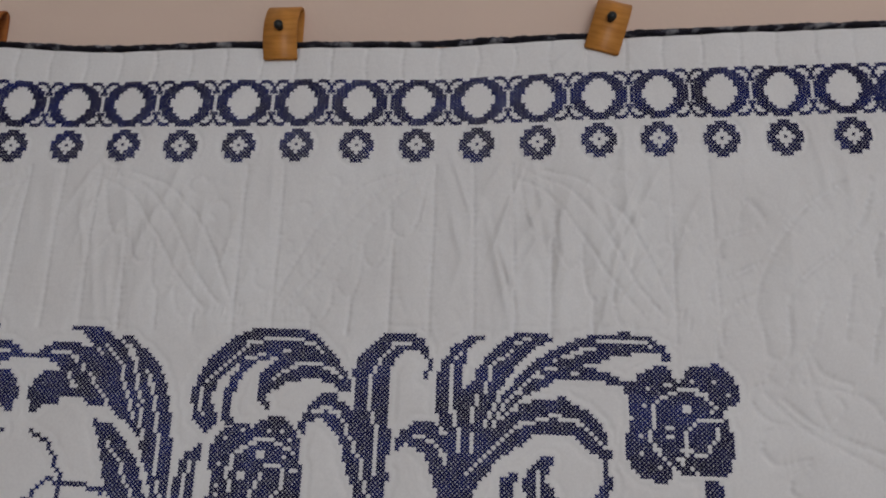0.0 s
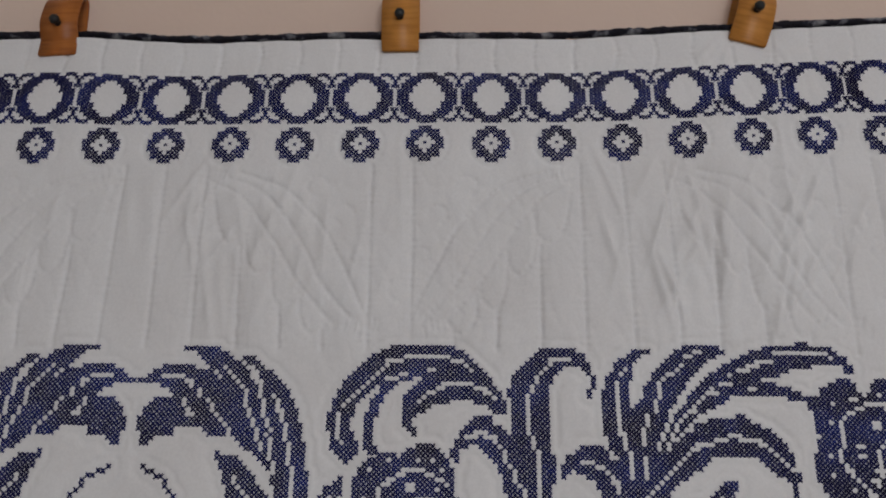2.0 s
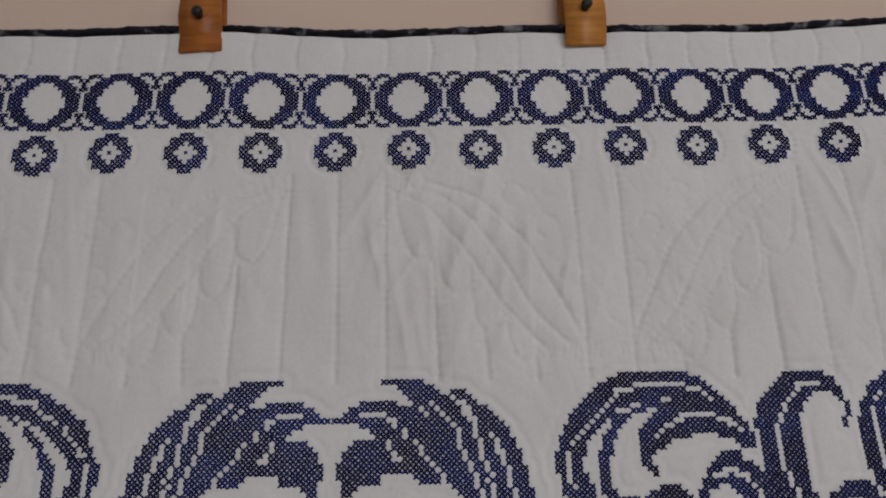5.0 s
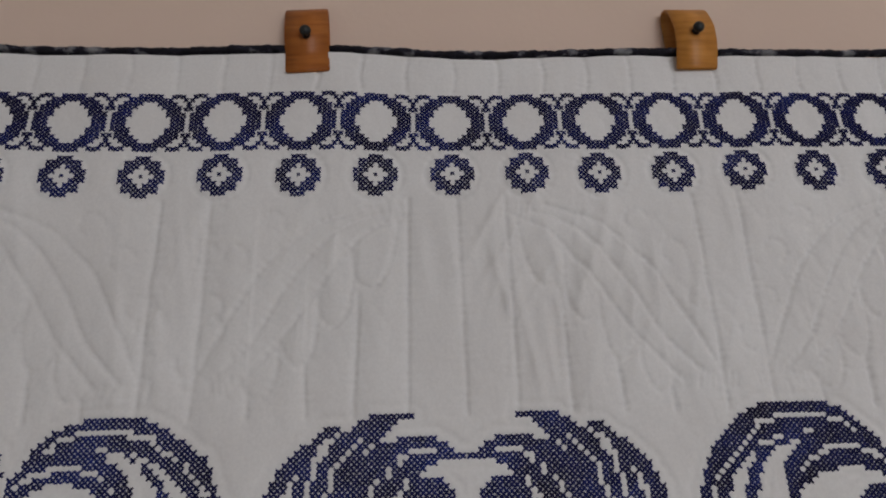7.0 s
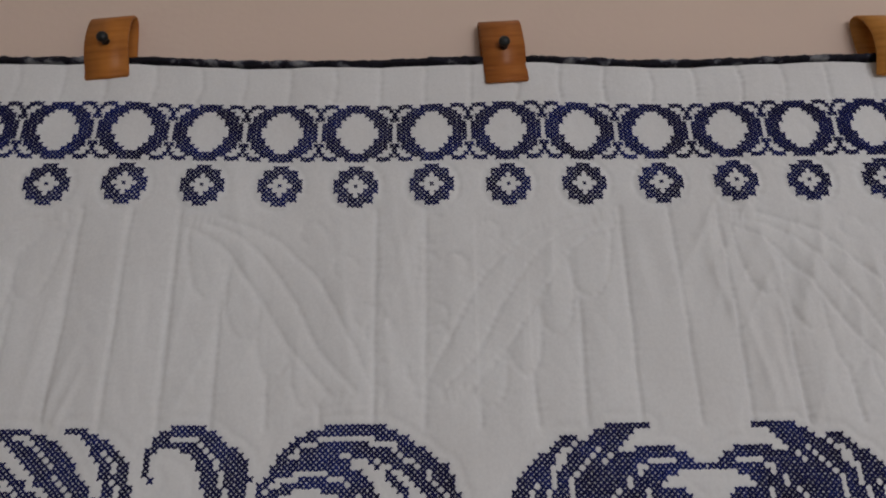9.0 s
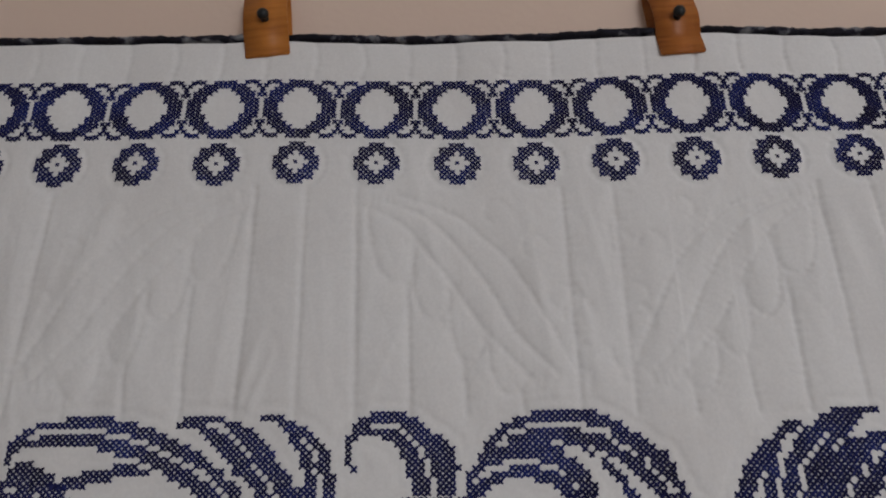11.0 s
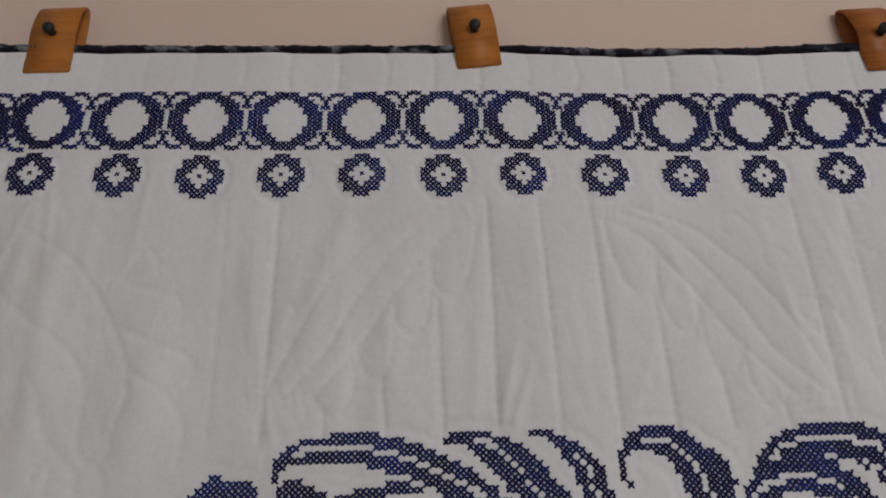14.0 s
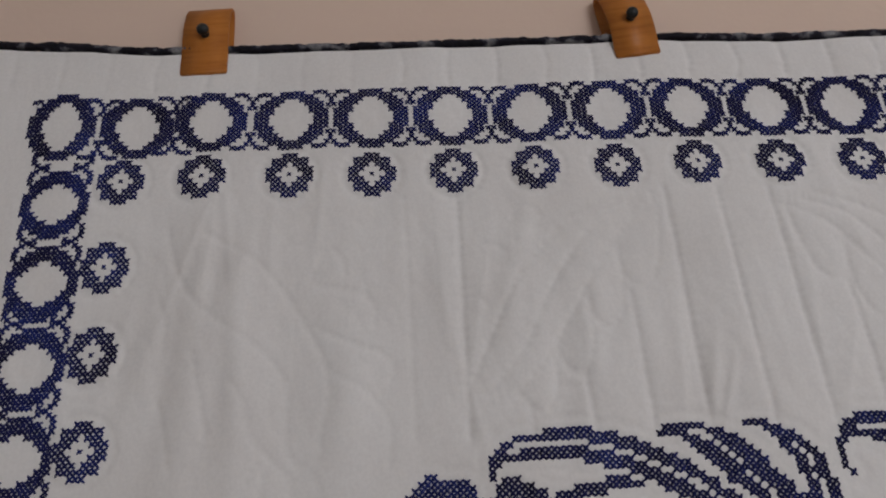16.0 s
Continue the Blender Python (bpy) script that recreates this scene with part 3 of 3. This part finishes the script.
# the corner scrolls at both ends of the stitched motif
for pts in (((0.828, 1.702), (0.793, 1.682), (0.774, 1.663), (0.757, 1.639), (0.741, 1.612), (0.735, 1.592), (0.731, 1.577)),
            ((0.857, 1.706), (0.851, 1.683), (0.836, 1.656), (0.815, 1.637), (0.791, 1.621), (0.776, 1.608), (0.765, 1.592)),
            ((0.724, 1.668), (0.726, 1.679), (0.734, 1.686), (0.744, 1.675), (0.749, 1.664)),
            ((0.704, 1.630), (0.702, 1.641), (0.709, 1.651), (0.723, 1.655), (0.743, 1.659)),
            ((0.691, 1.589), (0.690, 1.599), (0.697, 1.608), (0.720, 1.617), (0.744, 1.628)),
            ((0.694, 1.534), (0.692, 1.555), (0.698, 1.571), (0.712, 1.586), (0.734, 1.597)),
            ((0.735, 1.577), (0.739, 1.557), (0.741, 1.541), (0.753, 1.536), (0.762, 1.549), (0.763, 1.567), (0.763, 1.585)),
            ((0.801, 1.593), (0.791, 1.578), (0.786, 1.558), (0.772, 1.541), (0.760, 1.530)),
            ((0.776, 1.536), (0.779, 1.515), (0.782, 1.494), (0.793, 1.472)),
            ((0.857, 1.651), (0.851, 1.635), (0.851, 1.615)),
            ((0.829, 1.614), (0.823, 1.589), (0.816, 1.559)),
            ((0.852, 1.584), (0.843, 1.560), (0.838, 1.538)),
            ((0.745, 1.532), (0.740, 1.520), (0.750, 1.512), (0.760, 1.522), (0.752, 1.535), (0.740, 1.540)),
            ((0.745, 1.515), (0.727, 1.510), (0.722, 1.495), (0.735, 1.480), (0.755, 1.475)),
            ((0.755, 1.475), (0.735, 1.470), (0.727, 1.455), (0.740, 1.440), (0.770, 1.445)),
            ((0.770, 1.440), (0.755, 1.430), (0.752, 1.415), (0.775, 1.405)),
            ((0.735, 1.505), (0.765, 1.475), (0.810, 1.450), (0.870, 1.420)), ((0.750, 1.500), (0.780, 1.475), (0.830, 1.455), (0.880, 1.440)),
            ((0.770, 1.515), (0.790, 1.512), (0.805, 1.495), (0.795, 1.480)), ((0.800, 1.510), (0.830, 1.500), (0.845, 1.475)),
            ((0.780, 1.545), (0.790, 1.525), (0.815, 1.515))):
    groove(flow(pts), 0.86, 0.0027)
    groove(flow([(-0.012 - x, z) for x, z in pts]), 0.22, 0.0022)
# small curls in the spaces between the plumes
for j in range(14):
    x, z, r = 0.003 + CHANNEL * 5.5 * rng.choice((-1, 1, 3)) + rng.uniform(-0.03, 0.03), rng.uniform(1.585, 1.712), rng.uniform(0.006, 0.011)
    a = rng.uniform(0, 6.28)
    groove([(x + r * math.cos(a + k * 0.4), z + 1.3 * r * math.sin(a + k * 0.4)) for k in range(10)], 0.3, LINE)

# where the stitches lie
RING_Z, RING_H = 1.8022, 0.00378
rings, rosettes, scroll = [], [], []
ring_x = [k * PITCH - {10: 0.0008, 11: 0.0018, 12: 0.0026, 13: 0.003}.get(k, 0) for k in range(-13, 14)] + [-13.9 * PITCH, 13.9 * PITCH, -14.8 * PITCH, 14.8 * PITCH]
for x in ring_x:
    z = RING_Z if abs(x) < 13.5 * PITCH else 1.797 if abs(x) < 14 * PITCH else 1.794
    at_corner = abs(x) > 14 * PITCH
    rings.append(chart(RING, math.copysign(0.9645, x) if at_corner else x, z + (0.0035 if at_corner else 0),
                       0.0037 if at_corner else RING_S * (0.95 if x < -12.6 * PITCH else 1), 0.0041 if at_corner else RING_H))
    if abs(x) < 13.5 * PITCH or abs(x) > 14 * PITCH:
        if x > 0:
            rings[-1] += link(x + (PITCH / 2 if x < 14 * PITCH else -0.46 * PITCH), RING_Z if x < 14 * PITCH else 1.7955, RING_H)
        else:
            rings[-1] += link(x + (PITCH / 2 if x > -14 * PITCH else 0.46 * PITCH), RING_Z if x > -14 * PITCH else 1.7955, RING_H)
    if -14 * PITCH < x < -13.5 * PITCH:
        rings[-1] += link(x + 0.45 * PITCH, 1.7995, RING_H)
    if abs(x) > 14 * PITCH:
        rings[-1] += [(x + math.copysign(7 * RING_S, x), z + 7 * RING_H), (x + math.copysign(6 * RING_S, x), z + 7.3 * RING_H)]
for side in (-1, 1):
    for j in range(1, 7):
        x, z = side * (14.765 - 0.023 * j) * PITCH, 1.7905 - 0.0613 * j + 0.002 * max(0, j - 2)
        rings.append(chart(TURNED, x, z, 0.00338, 0.0037) + link(x, z + 0.03065, 0.0037, True))
        rosettes.append((side * 0.9150 - side * 0.0013 * j, 1.742 - 0.063 * j))
rosettes += [(k * PITCH - {-14: 0.001, -13: 0.004, 10: 0.003, 11: 0.003, 12: 0.002}.get(k, 0), ROW - (0.0027 if abs(k) == 14 else 0)) for k in range(-14, 15)]
# the left half is not worked exactly as the right one
OFFSET = {"arching_plume": (0.003, 0.0), "arching_plume2": (0.003, 0.0), "strand": (0.003, 0.0), "hooked_stem": (0.003, 0.0),
          "long_plume": (0.006, -0.006), "flower": (0.006, -0.005), "bud": (0.006, -0.005), "round_arch": (0.005, -0.001)}
RAISED = {"arching_plume", "arching_plume2", "strand"}
MIDDLE = {"centre_plume", "outer_blade"}
REWORKED = set(UPPER_WORK) | RAISED | MIDDLE
for name, cells in leaves.items():
    keep = sorted(cells - holes)
    for side in (1, -1):
        ox, oz = (AXIS, 0.0018 if name in RAISED else 0) if side > 0 else OFFSET.get(name, (0.003, 0))
        charted = name in MIDDLE or side < 0 and name in REWORKED
        first = -9 if not charted else 19 if name in MIDDLE else 14
        own = [(ox + side * (c + 0.5) * S, MOTIF_TOP + oz - (r + 0.5) * T) for c, r in keep if r >= first]
        if charted and name in UPPER_WORK:
            c0, across, down, rows = UPPER_WORK[name]
            x0 = AXIS if side > 0 else 0.003
            stretch = 1.044 if name in MIDDLE else 1.0
            own += [(x0 + side * (c0 + c + 0.5 + across) * S, MOTIF_TOP - ((r + 0.5) * stretch + down) * T)
                    for r, row in enumerate(rows) for c, cell in enumerate(row) if cell == "X"]
        scroll.append((name, own))

# padding round the stitched figures
for x, z in rosettes:
    groove([(x + 0.0228 * math.cos(w), z + 0.0232 * math.sin(w)) for w in (k * math.pi / 12 for k in range(25))], 0.28, 0.0022)
from_stitch = np.full(PX.shape, 1.0)
for _, cells in scroll:
    for x, z in cells:
        c0, c1 = np.searchsorted(GX, (x - 0.02, x + 0.02))
        r0, r1 = np.searchsorted(GZ, (z - 0.02, z + 0.02))
        if r1 > r0:
            d = np.hypot(PX[r0:r1, c0:c1] - x, PZ[r0:r1, c0:c1] - z)
            from_stitch[r0:r1, c0:c1] = np.minimum(from_stitch[r0:r1, c0:c1], d)
loft *= 1 - 0.24 * np.exp(-((from_stitch - 0.0085) / 0.003) ** 2)
loft *= 1 - 0.3 * np.exp(-(np.minimum(from_stitch, 1) / 0.004) ** 2)

# on the left the quilting lies softer than on the right
soft = loft.copy()
for _ in range(2):
    soft[1:-1, 1:-1] = (4 * soft[1:-1, 1:-1] + 2 * (soft[:-2, 1:-1] + soft[2:, 1:-1] + soft[1:-1, :-2] + soft[1:-1, 2:])
                        + soft[:-2, :-2] + soft[:-2, 2:] + soft[2:, :-2] + soft[2:, 2:]) / 16
ease = np.clip((0.2 - PX) / 0.8, 0.0, 0.75)
loft = loft * (1 - ease) + (soft * 0.84 + 0.16 * float(np.mean(soft))) * ease

# slack folds of the hanging cloth
fold = np.zeros_like(PX)
for _ in range(110):
    x, z, r = rng.uniform(-1.0, 1.0), rng.uniform(1.58, 1.72), rng.uniform(0.004, 0.011)
    length, lean, high = rng.uniform(0.03, 0.09), rng.uniform(-0.45, 0.25), rng.uniform(0.0006, 0.0022) * (1.0 if x > -0.1 else 0.7)
    along = (PZ - z) / length
    off = (PX - x - lean * (z - PZ)) / r
    fold += high * np.exp(-along ** 2) * np.exp(-off ** 2) * np.where(off > 0, 1.0, 0.8)
for _ in range(60):
    x, z, r = rng.choice((rng.uniform(0.03, 0.15), rng.uniform(0.43, 0.70))), rng.uniform(1.59, 1.72), rng.uniform(0.003, 0.006)
    length, lean, high = rng.uniform(0.015, 0.05), rng.uniform(-0.7, 0.35), rng.uniform(0.0008, 0.0022) * (1.7 if x > 0.4 else 1.1)
    off = (PX - x - lean * (z - PZ)) / r
    fold += high * np.exp(-((PZ - z) / length) ** 2) * np.exp(-off ** 2)
for _ in range(26):
    x, z, r = rng.uniform(-0.92, -0.45), rng.uniform(1.58, 1.70), rng.uniform(0.008, 0.018)
    off = (PX - x - rng.uniform(-0.3, 0.1) * (z - PZ)) / r
    fold += rng.uniform(0.0008, 0.0024) * np.exp(-((PZ - z) / rng.uniform(0.04, 0.09)) ** 2) * np.exp(-off ** 2)
for x, z, lean, high in ((0.545, 1.846, 0.9, 0.0016), (0.532, 1.838, 1.1, 0.0012), (0.566, 1.842, 0.35, 0.0015), (0.622, 1.848, -0.5, 0.0013), (0.618, 1.838, -0.15, 0.001)):
    off = (PX - x - lean * (PZ - z)) / 0.004
    fold += high * np.exp(-((PZ - z) / 0.018) ** 2) * np.exp(-off ** 2)
# broad soft folds where the cloth hangs slack, and a strained one below a clip
for x, z, r, length, lean, high in ((0.452, 1.64, 0.010, 0.07, -0.05, 0.0020), (0.486, 1.65, 0.012, 0.08, 0.10, 0.0030), (0.514, 1.63, 0.008, 0.07, 0.02, 0.0026),
                                    (0.543, 1.64, 0.010, 0.08, -0.04, 0.0034), (0.574, 1.66, 0.012, 0.06, 0.22, 0.0026), (0.603, 1.65, 0.011, 0.07, -0.12, 0.0030),
                                    (0.642, 1.67, 0.012, 0.06, -0.15, 0.0022), (0.048, 1.64, 0.009, 0.06, 0.12, 0.0022), (0.068, 1.62, 0.007, 0.05, -0.1, 0.0018),
                                    (-0.480, 1.578, 0.005, 0.028, -0.25, 0.0026), (-0.470, 1.572, 0.004, 0.022, -0.35, 0.0018)):
    off = (PX - x - lean * (z - PZ)) / r
    fold += high * np.exp(-((PZ - z) / length) ** 2) * np.exp(-off ** 2)
# each channel's cloth slopes a little its own way, with a step at the seam
across = (PX - 0.003) / CHANNEL
which = np.floor(across).astype(int)
slope = np.array([rng.uniform(-0.0009, 0.0016) for _ in range(60)])[which + 30]
slope = slope * np.where(PX < -0.62, 0.25, np.where(PX < -0.2, 0.5, 1.0))
between = np.clip((PZ - 1.548) / 0.02, 0, 1) * np.clip((1.728 - PZ) / 0.03, 0, 1) * np.clip((0.70 - PX) / 0.03, 0, 1)
between += 0.9 * np.clip((PZ - 1.834) / 0.01, 0, 1) * np.clip((1.874 - PZ) / 0.01, 0, 1)
fold += slope * (across - which - 0.5) * between * (0.65 + 0.5 * np.sin(PZ * 40 + which * 1.7))
wave = 0.0012 * np.sin(PX * 31 + 2.2 * np.sin(PZ * 9)) + 0.0009 * np.sin(PX * 67 + PZ * 8) + 0.0006 * np.sin(PZ * 55 + 3 * np.sin(PX * 11))
grain = np.array([noise.noise(Vector((x * 45, z * 30, 3.1))) for x, z in zip(PX.flat, PZ.flat)]).reshape(PX.shape)
crumple = np.array([noise.noise(Vector((x * 70 + z * 22, z * 34 - x * 12, 7.7))) for x, z in zip(PX.flat, PZ.flat)]).reshape(PX.shape)
crumple = np.abs(crumple) * np.clip((PZ - 1.53) / 0.03, 0.2, 1) * np.clip((1.74 - PZ) / 0.03, 0.35, 1)
OUT = 0.0097 + 0.0050 * loft + fold + wave * 0.65 + 0.0004 * grain + crumple * np.where(PX > 0.1, 0.0015, 0.0006)


def relief(x, z):
    """How far the face of the quilt stands off the wall at x, z of the flat quilt."""
    i = np.clip((np.asarray(x) - LEFT) / STEP, 0, len(GX) - 1.001)
    j = np.clip((np.asarray(z) - GZ[0]) / STEP, 0, len(GZ) - 1.001)
    a, b = i.astype(int), j.astype(int)
    f, g = i - a, j - b
    return (OUT[b, a] * (1 - f) + OUT[b, a + 1] * f) * (1 - g) + (OUT[b + 1, a] * (1 - f) + OUT[b + 1, a + 1] * f) * g


# ---- the quilt: its meshes ----
quilt = tagged(new("quilt"), "white quilt cross-stitched in navy blue, hanging on the beige wall", "quilt")


def sheet(name, xs, zs, out, mat, label):
    px, pz = np.meshgrid(xs, zs)
    co = np.stack([px, BACK - out, pz + sag(px, pz)], -1).reshape(-1, 3)
    w, h = len(xs), len(zs)
    a = (np.arange(h - 1)[:, None] * w + np.arange(w - 1)).reshape(-1)
    me = bpy.data.meshes.new(name)
    me.from_pydata(co.tolist(), [], np.stack([a, a + 1, a + w + 1, a + w], -1).tolist())
    return finish(name, me, mat, quilt, label, True)


rows_low = np.linspace(HEM, 1.36, 14)[:-1]
low = np.repeat(OUT[:1], len(rows_low), axis=0)
sheet("quilted_face", GX, np.concatenate([rows_low, GZ]), np.concatenate([low, OUT]), COTTON, "white cotton face with raised white-on-white quilting")
bx = np.linspace(LEFT, RIGHT, 120)
bz = np.linspace(HEM, HIGH, 40)
sheet("backing", bx, bz, np.full((len(bz), len(bx)), 0.001), COTTON, "plain white backing against the wall")


def binding(name, path, high=0.0036, deep=0.0055):
    """A rounded strip of folded cloth along the edge; path gives points and the way across."""
    verts, faces, sides = [], [], 10
    for i, (p, across) in enumerate(path):
        swell = 0.96 + 0.2 * noise.noise(Vector((i * 0.17, 0.3, 0))) + 0.24 * noise.noise(Vector((i * 0.53, 1.3, 0))) + 0.12 * noise.noise(Vector((i * 0.97, 2.3, 0)))
        for k in range(sides):
            w = 2 * math.pi * k / sides
            verts.append((Vector(p) + Vector(across) * high * swell * math.cos(w) + Vector((0, -1, 0)) * deep * swell * math.sin(w)))
    for i in range(len(path) - 1):
        for k in range(sides):
            faces.append((i * sides + k, i * sides + (k + 1) % sides, (i + 1) * sides + (k + 1) % sides, (i + 1) * sides + k))
    faces += [tuple(range(sides)), tuple(range(len(verts) - sides, len(verts)))]
    me = bpy.data.meshes.new(name)
    me.from_pydata(verts, [], faces)
    finish(name, me, BINDING, quilt, "dark navy mottled cotton binding", True)


ex = np.linspace(LEFT - 0.002, RIGHT + 0.002, 900)
ez = HIGH + 0.002 + sag(ex, np.full_like(ex, HIGH))
binding("binding", [((x, BACK - 0.0115, z + 0.0037 + 0.0005 * noise.noise(Vector((x * 40, 5, 0)))), (0, 0, 1)) for x, z in zip(ex, ez)])
for side in (LEFT, RIGHT):
    top = HIGH + float(sag(np.array([side]), np.array([HIGH]))[0])
    binding("binding", [((side, BACK - 0.0115, z), (1, 0, 0)) for z in np.linspace(HEM, top - 0.004, 60)])
binding("binding", [((x, BACK - 0.0115, HEM), (0, 0, 1)) for x in np.linspace(LEFT, RIGHT, 60)])

THICK, RAISE = 0.00083, 0.0004


def stitches(name, centres, label="", size=S, small=()):
    """Cross stitches: two crossing threads each, the second over the first."""
    verts, faces = [], []
    todo = [(x, z, size * 0.51, THICK * (1.03 if x > -0.2 else 1.0)) for x, z in centres] + [(x, z, size * 0.36, THICK * 0.8) for x, z in small]
    cx, cz = np.array([p[0] for p in todo]), np.array([p[1] for p in todo])
    for (x, z, h, thick) in todo:
        for over, sx in ((0, -1), (1, 1)):
            ax, az = x - sx * h + rng.gauss(0, 0.00022), z - h + rng.gauss(0, 0.00022)
            ex_, ez_ = x + sx * h + rng.gauss(0, 0.00022), z + h + rng.gauss(0, 0.00022)
            dx, dz = ex_ - ax, ez_ - az
            n_ = math.hypot(dx, dz)
            nx, nz = -dz / n_, dx / n_
            base = len(verts)
            for t, lift, fat in ((0.0, -0.0002, 0.75), (0.25, RAISE * 0.8 + over * 0.0003, 1.05), (0.5, RAISE + over * 0.0006, 1.1), (0.75, RAISE * 0.8 + over * 0.0003, 1.05), (1.0, -0.0002, 0.75)):
                px, pz, w = ax + dx * t, az + dz * t, thick * fat
                verts += [(px + nx * w, lift, pz + nz * w), (px + nx * w * 0.55, lift + w * 0.8, pz + nz * w * 0.55),
                          (px - nx * w * 0.55, lift + w * 0.8, pz - nz * w * 0.55), (px - nx * w, lift, pz - nz * w)]
            for i in range(4):
                for k in range(3):
                    a = base + i * 4 + k
                    faces.append((a, a + 1, a + 5, a + 4) if sx > 0 else (a + 4, a + 5, a + 1, a))
    v = np.array(verts)
    v[:, 1] = BACK - (v[:, 1] + 0.0002 + relief(v[:, 0], v[:, 2]))
    v[:, 2] += sag(v[:, 0], v[:, 2])
    me = bpy.data.meshes.new(name)
    me.from_pydata(v.tolist(), [], faces)
    return tagged(finish(name, me, THREAD, quilt, label, True), kind="stuff")


for cells in rings:
    stitches("embroidered_ring", cells)
for x, z in rosettes:
    j = [rng.gauss(0, 0.0004), rng.gauss(0, 0.0004)]
    stitches("embroidered_rosette", chart(ROSETTE, x + j[0], z + j[1], 0.0039 if abs(x) > 0.9 else 0.00415, 0.0043), small=[(x + j[0], z + j[1])])
for name, cells in scroll:
    if cells:
        stitches("embroidered_" + name, cells)


# ---- clips and pins ----
def hanger_clip(x, z, turn, mat, bow=0.0, fold=1.0, drop=0.0, width=0.0385, rise=0.0, crease=0.0):
    """A strip of bent wood folded over the edge of the quilt; x, z is where its pin goes in."""
    way = [(-0.0020, -0.030), (-0.0017, -0.008), (-0.0017, 0.018), (-0.0024, 0.0290), (-0.0060, 0.0345), (-0.0125, 0.0325), (-0.0195, 0.0245),
           (-0.0250 - bow, 0.0100), (-0.0258 - bow, -0.002), (-0.0242 - bow, -0.013), (-0.0205 - bow * 0.6, -0.024), (-0.0160, -0.034)]
    way = [(y + crease if -0.02 < h < -0.01 and y < -0.01 else y, h) for y, h in way]
    way = [(y, h + rise if h > 0.02 else h) for y, h in way]
    way = [(y, h - drop if h < -0.01 and y < -0.01 else h) for y, h in way]
    way = [(min(y * fold, -0.0160) if h < -0.03 and y < -0.01 else y * fold, h) for y, h in way]
    pts = [Vector((0, y, h)) for y, h in way]
    fine = []
    for i in range(len(pts) - 1):
        p0, p1, p2, p3 = pts[max(i - 1, 0)], pts[i], pts[i + 1], pts[min(i + 2, len(pts) - 1)]
        for k in range(4):
            t = k / 4
            fine.append(0.5 * (2 * p1 + (p2 - p0) * t + (2 * p0 - 5 * p1 + 4 * p2 - p3) * t * t + (3 * p1 - p0 - 3 * p2 + p3) * t ** 3))
    fine.append(pts[-1])
    bm = bmesh.new()
    rings_ = []
    for i, p in enumerate(fine):
        d = (fine[min(i + 1, len(fine) - 1)] - fine[max(i - 1, 0)]).normalized()
        n_ = Vector((0, -d.z, d.y)) * 0.0015
        half = width / 2 * (0.97 if i in (0, len(fine) - 1) else 1.0)
        rings_.append([bm.verts.new(p + n_ * s + Vector((sx * half, 0, 0))) for sx, s in ((-1, 1), (1, 1), (1, -1), (-1, -1))])
    for a, b_ in zip(rings_, rings_[1:]):
        for k in range(4):
            bm.faces.new((a[k], a[(k + 1) % 4], b_[(k + 1) % 4], b_[k]))
    bm.faces.new(rings_[0])
    bm.faces.new(rings_[-1][::-1])
    bmesh.ops.recalc_face_normals(bm, faces=bm.faces)
    sharp = [e for e in bm.edges if e.is_manifold and e.calc_face_angle() > 0.9]
    bmesh.ops.bevel(bm, geom=sharp, offset=0.0008, segments=2, affect="EDGES")
    ob = part("hanger_clip", bm, mat, smooth=True)
    ob.matrix_world = pose(x, BACK, z, 0, turn, 0)
    tagged(ob, "orange-brown bent wooden clip folded over the quilt's top edge", "clip", "clips along the quilt's edge")
    pin = tagged(new("push_pin"), "black round-headed push pin through a wooden clip", "pin", "pins in the clips")
    pin.matrix_world = pose(x, BACK - 0.0253 * fold - bow, z)
    bm = bmesh.new()
    bmesh.ops.create_uvsphere(bm, u_segments=24, v_segments=14, radius=0.0052, matrix=pose(0, -0.0085, 0) @ Matrix.Diagonal((1, 0.85, 1, 1)))
    part("head", bm, PIN, pin, smooth=True)
    bm = bmesh.new()
    bmesh.ops.create_cone(bm, cap_ends=True, segments=20, radius1=0.0042, radius2=0.0026, depth=0.005, matrix=pose(0, -0.003, 0, 90))
    part("collar", bm, PIN, pin, smooth=True)


hanger_clip(-0.8563, 1.8945, -2.0, ORANGE_WOOD, 0, 0.64, 0.0065, 0.039, 0.002)
hanger_clip(-0.4898, 1.8910, -6.0, ORANGE_WOOD, 0, 0.82, 0.0012, 0.0388, 0.0035)
hanger_clip(-0.1285, 1.8862, -3.6, RED_WOOD, 0, 0.74, 0.002, 0.0392, 0.003, 0.005)
hanger_clip(0.231, 1.8900, -0.8, YELLOW_WOOD, 0.001, 0.96, 0.0, 0.0385, 0.0025)
hanger_clip(0.598, 1.8997, 16.0, YELLOW_WOOD)
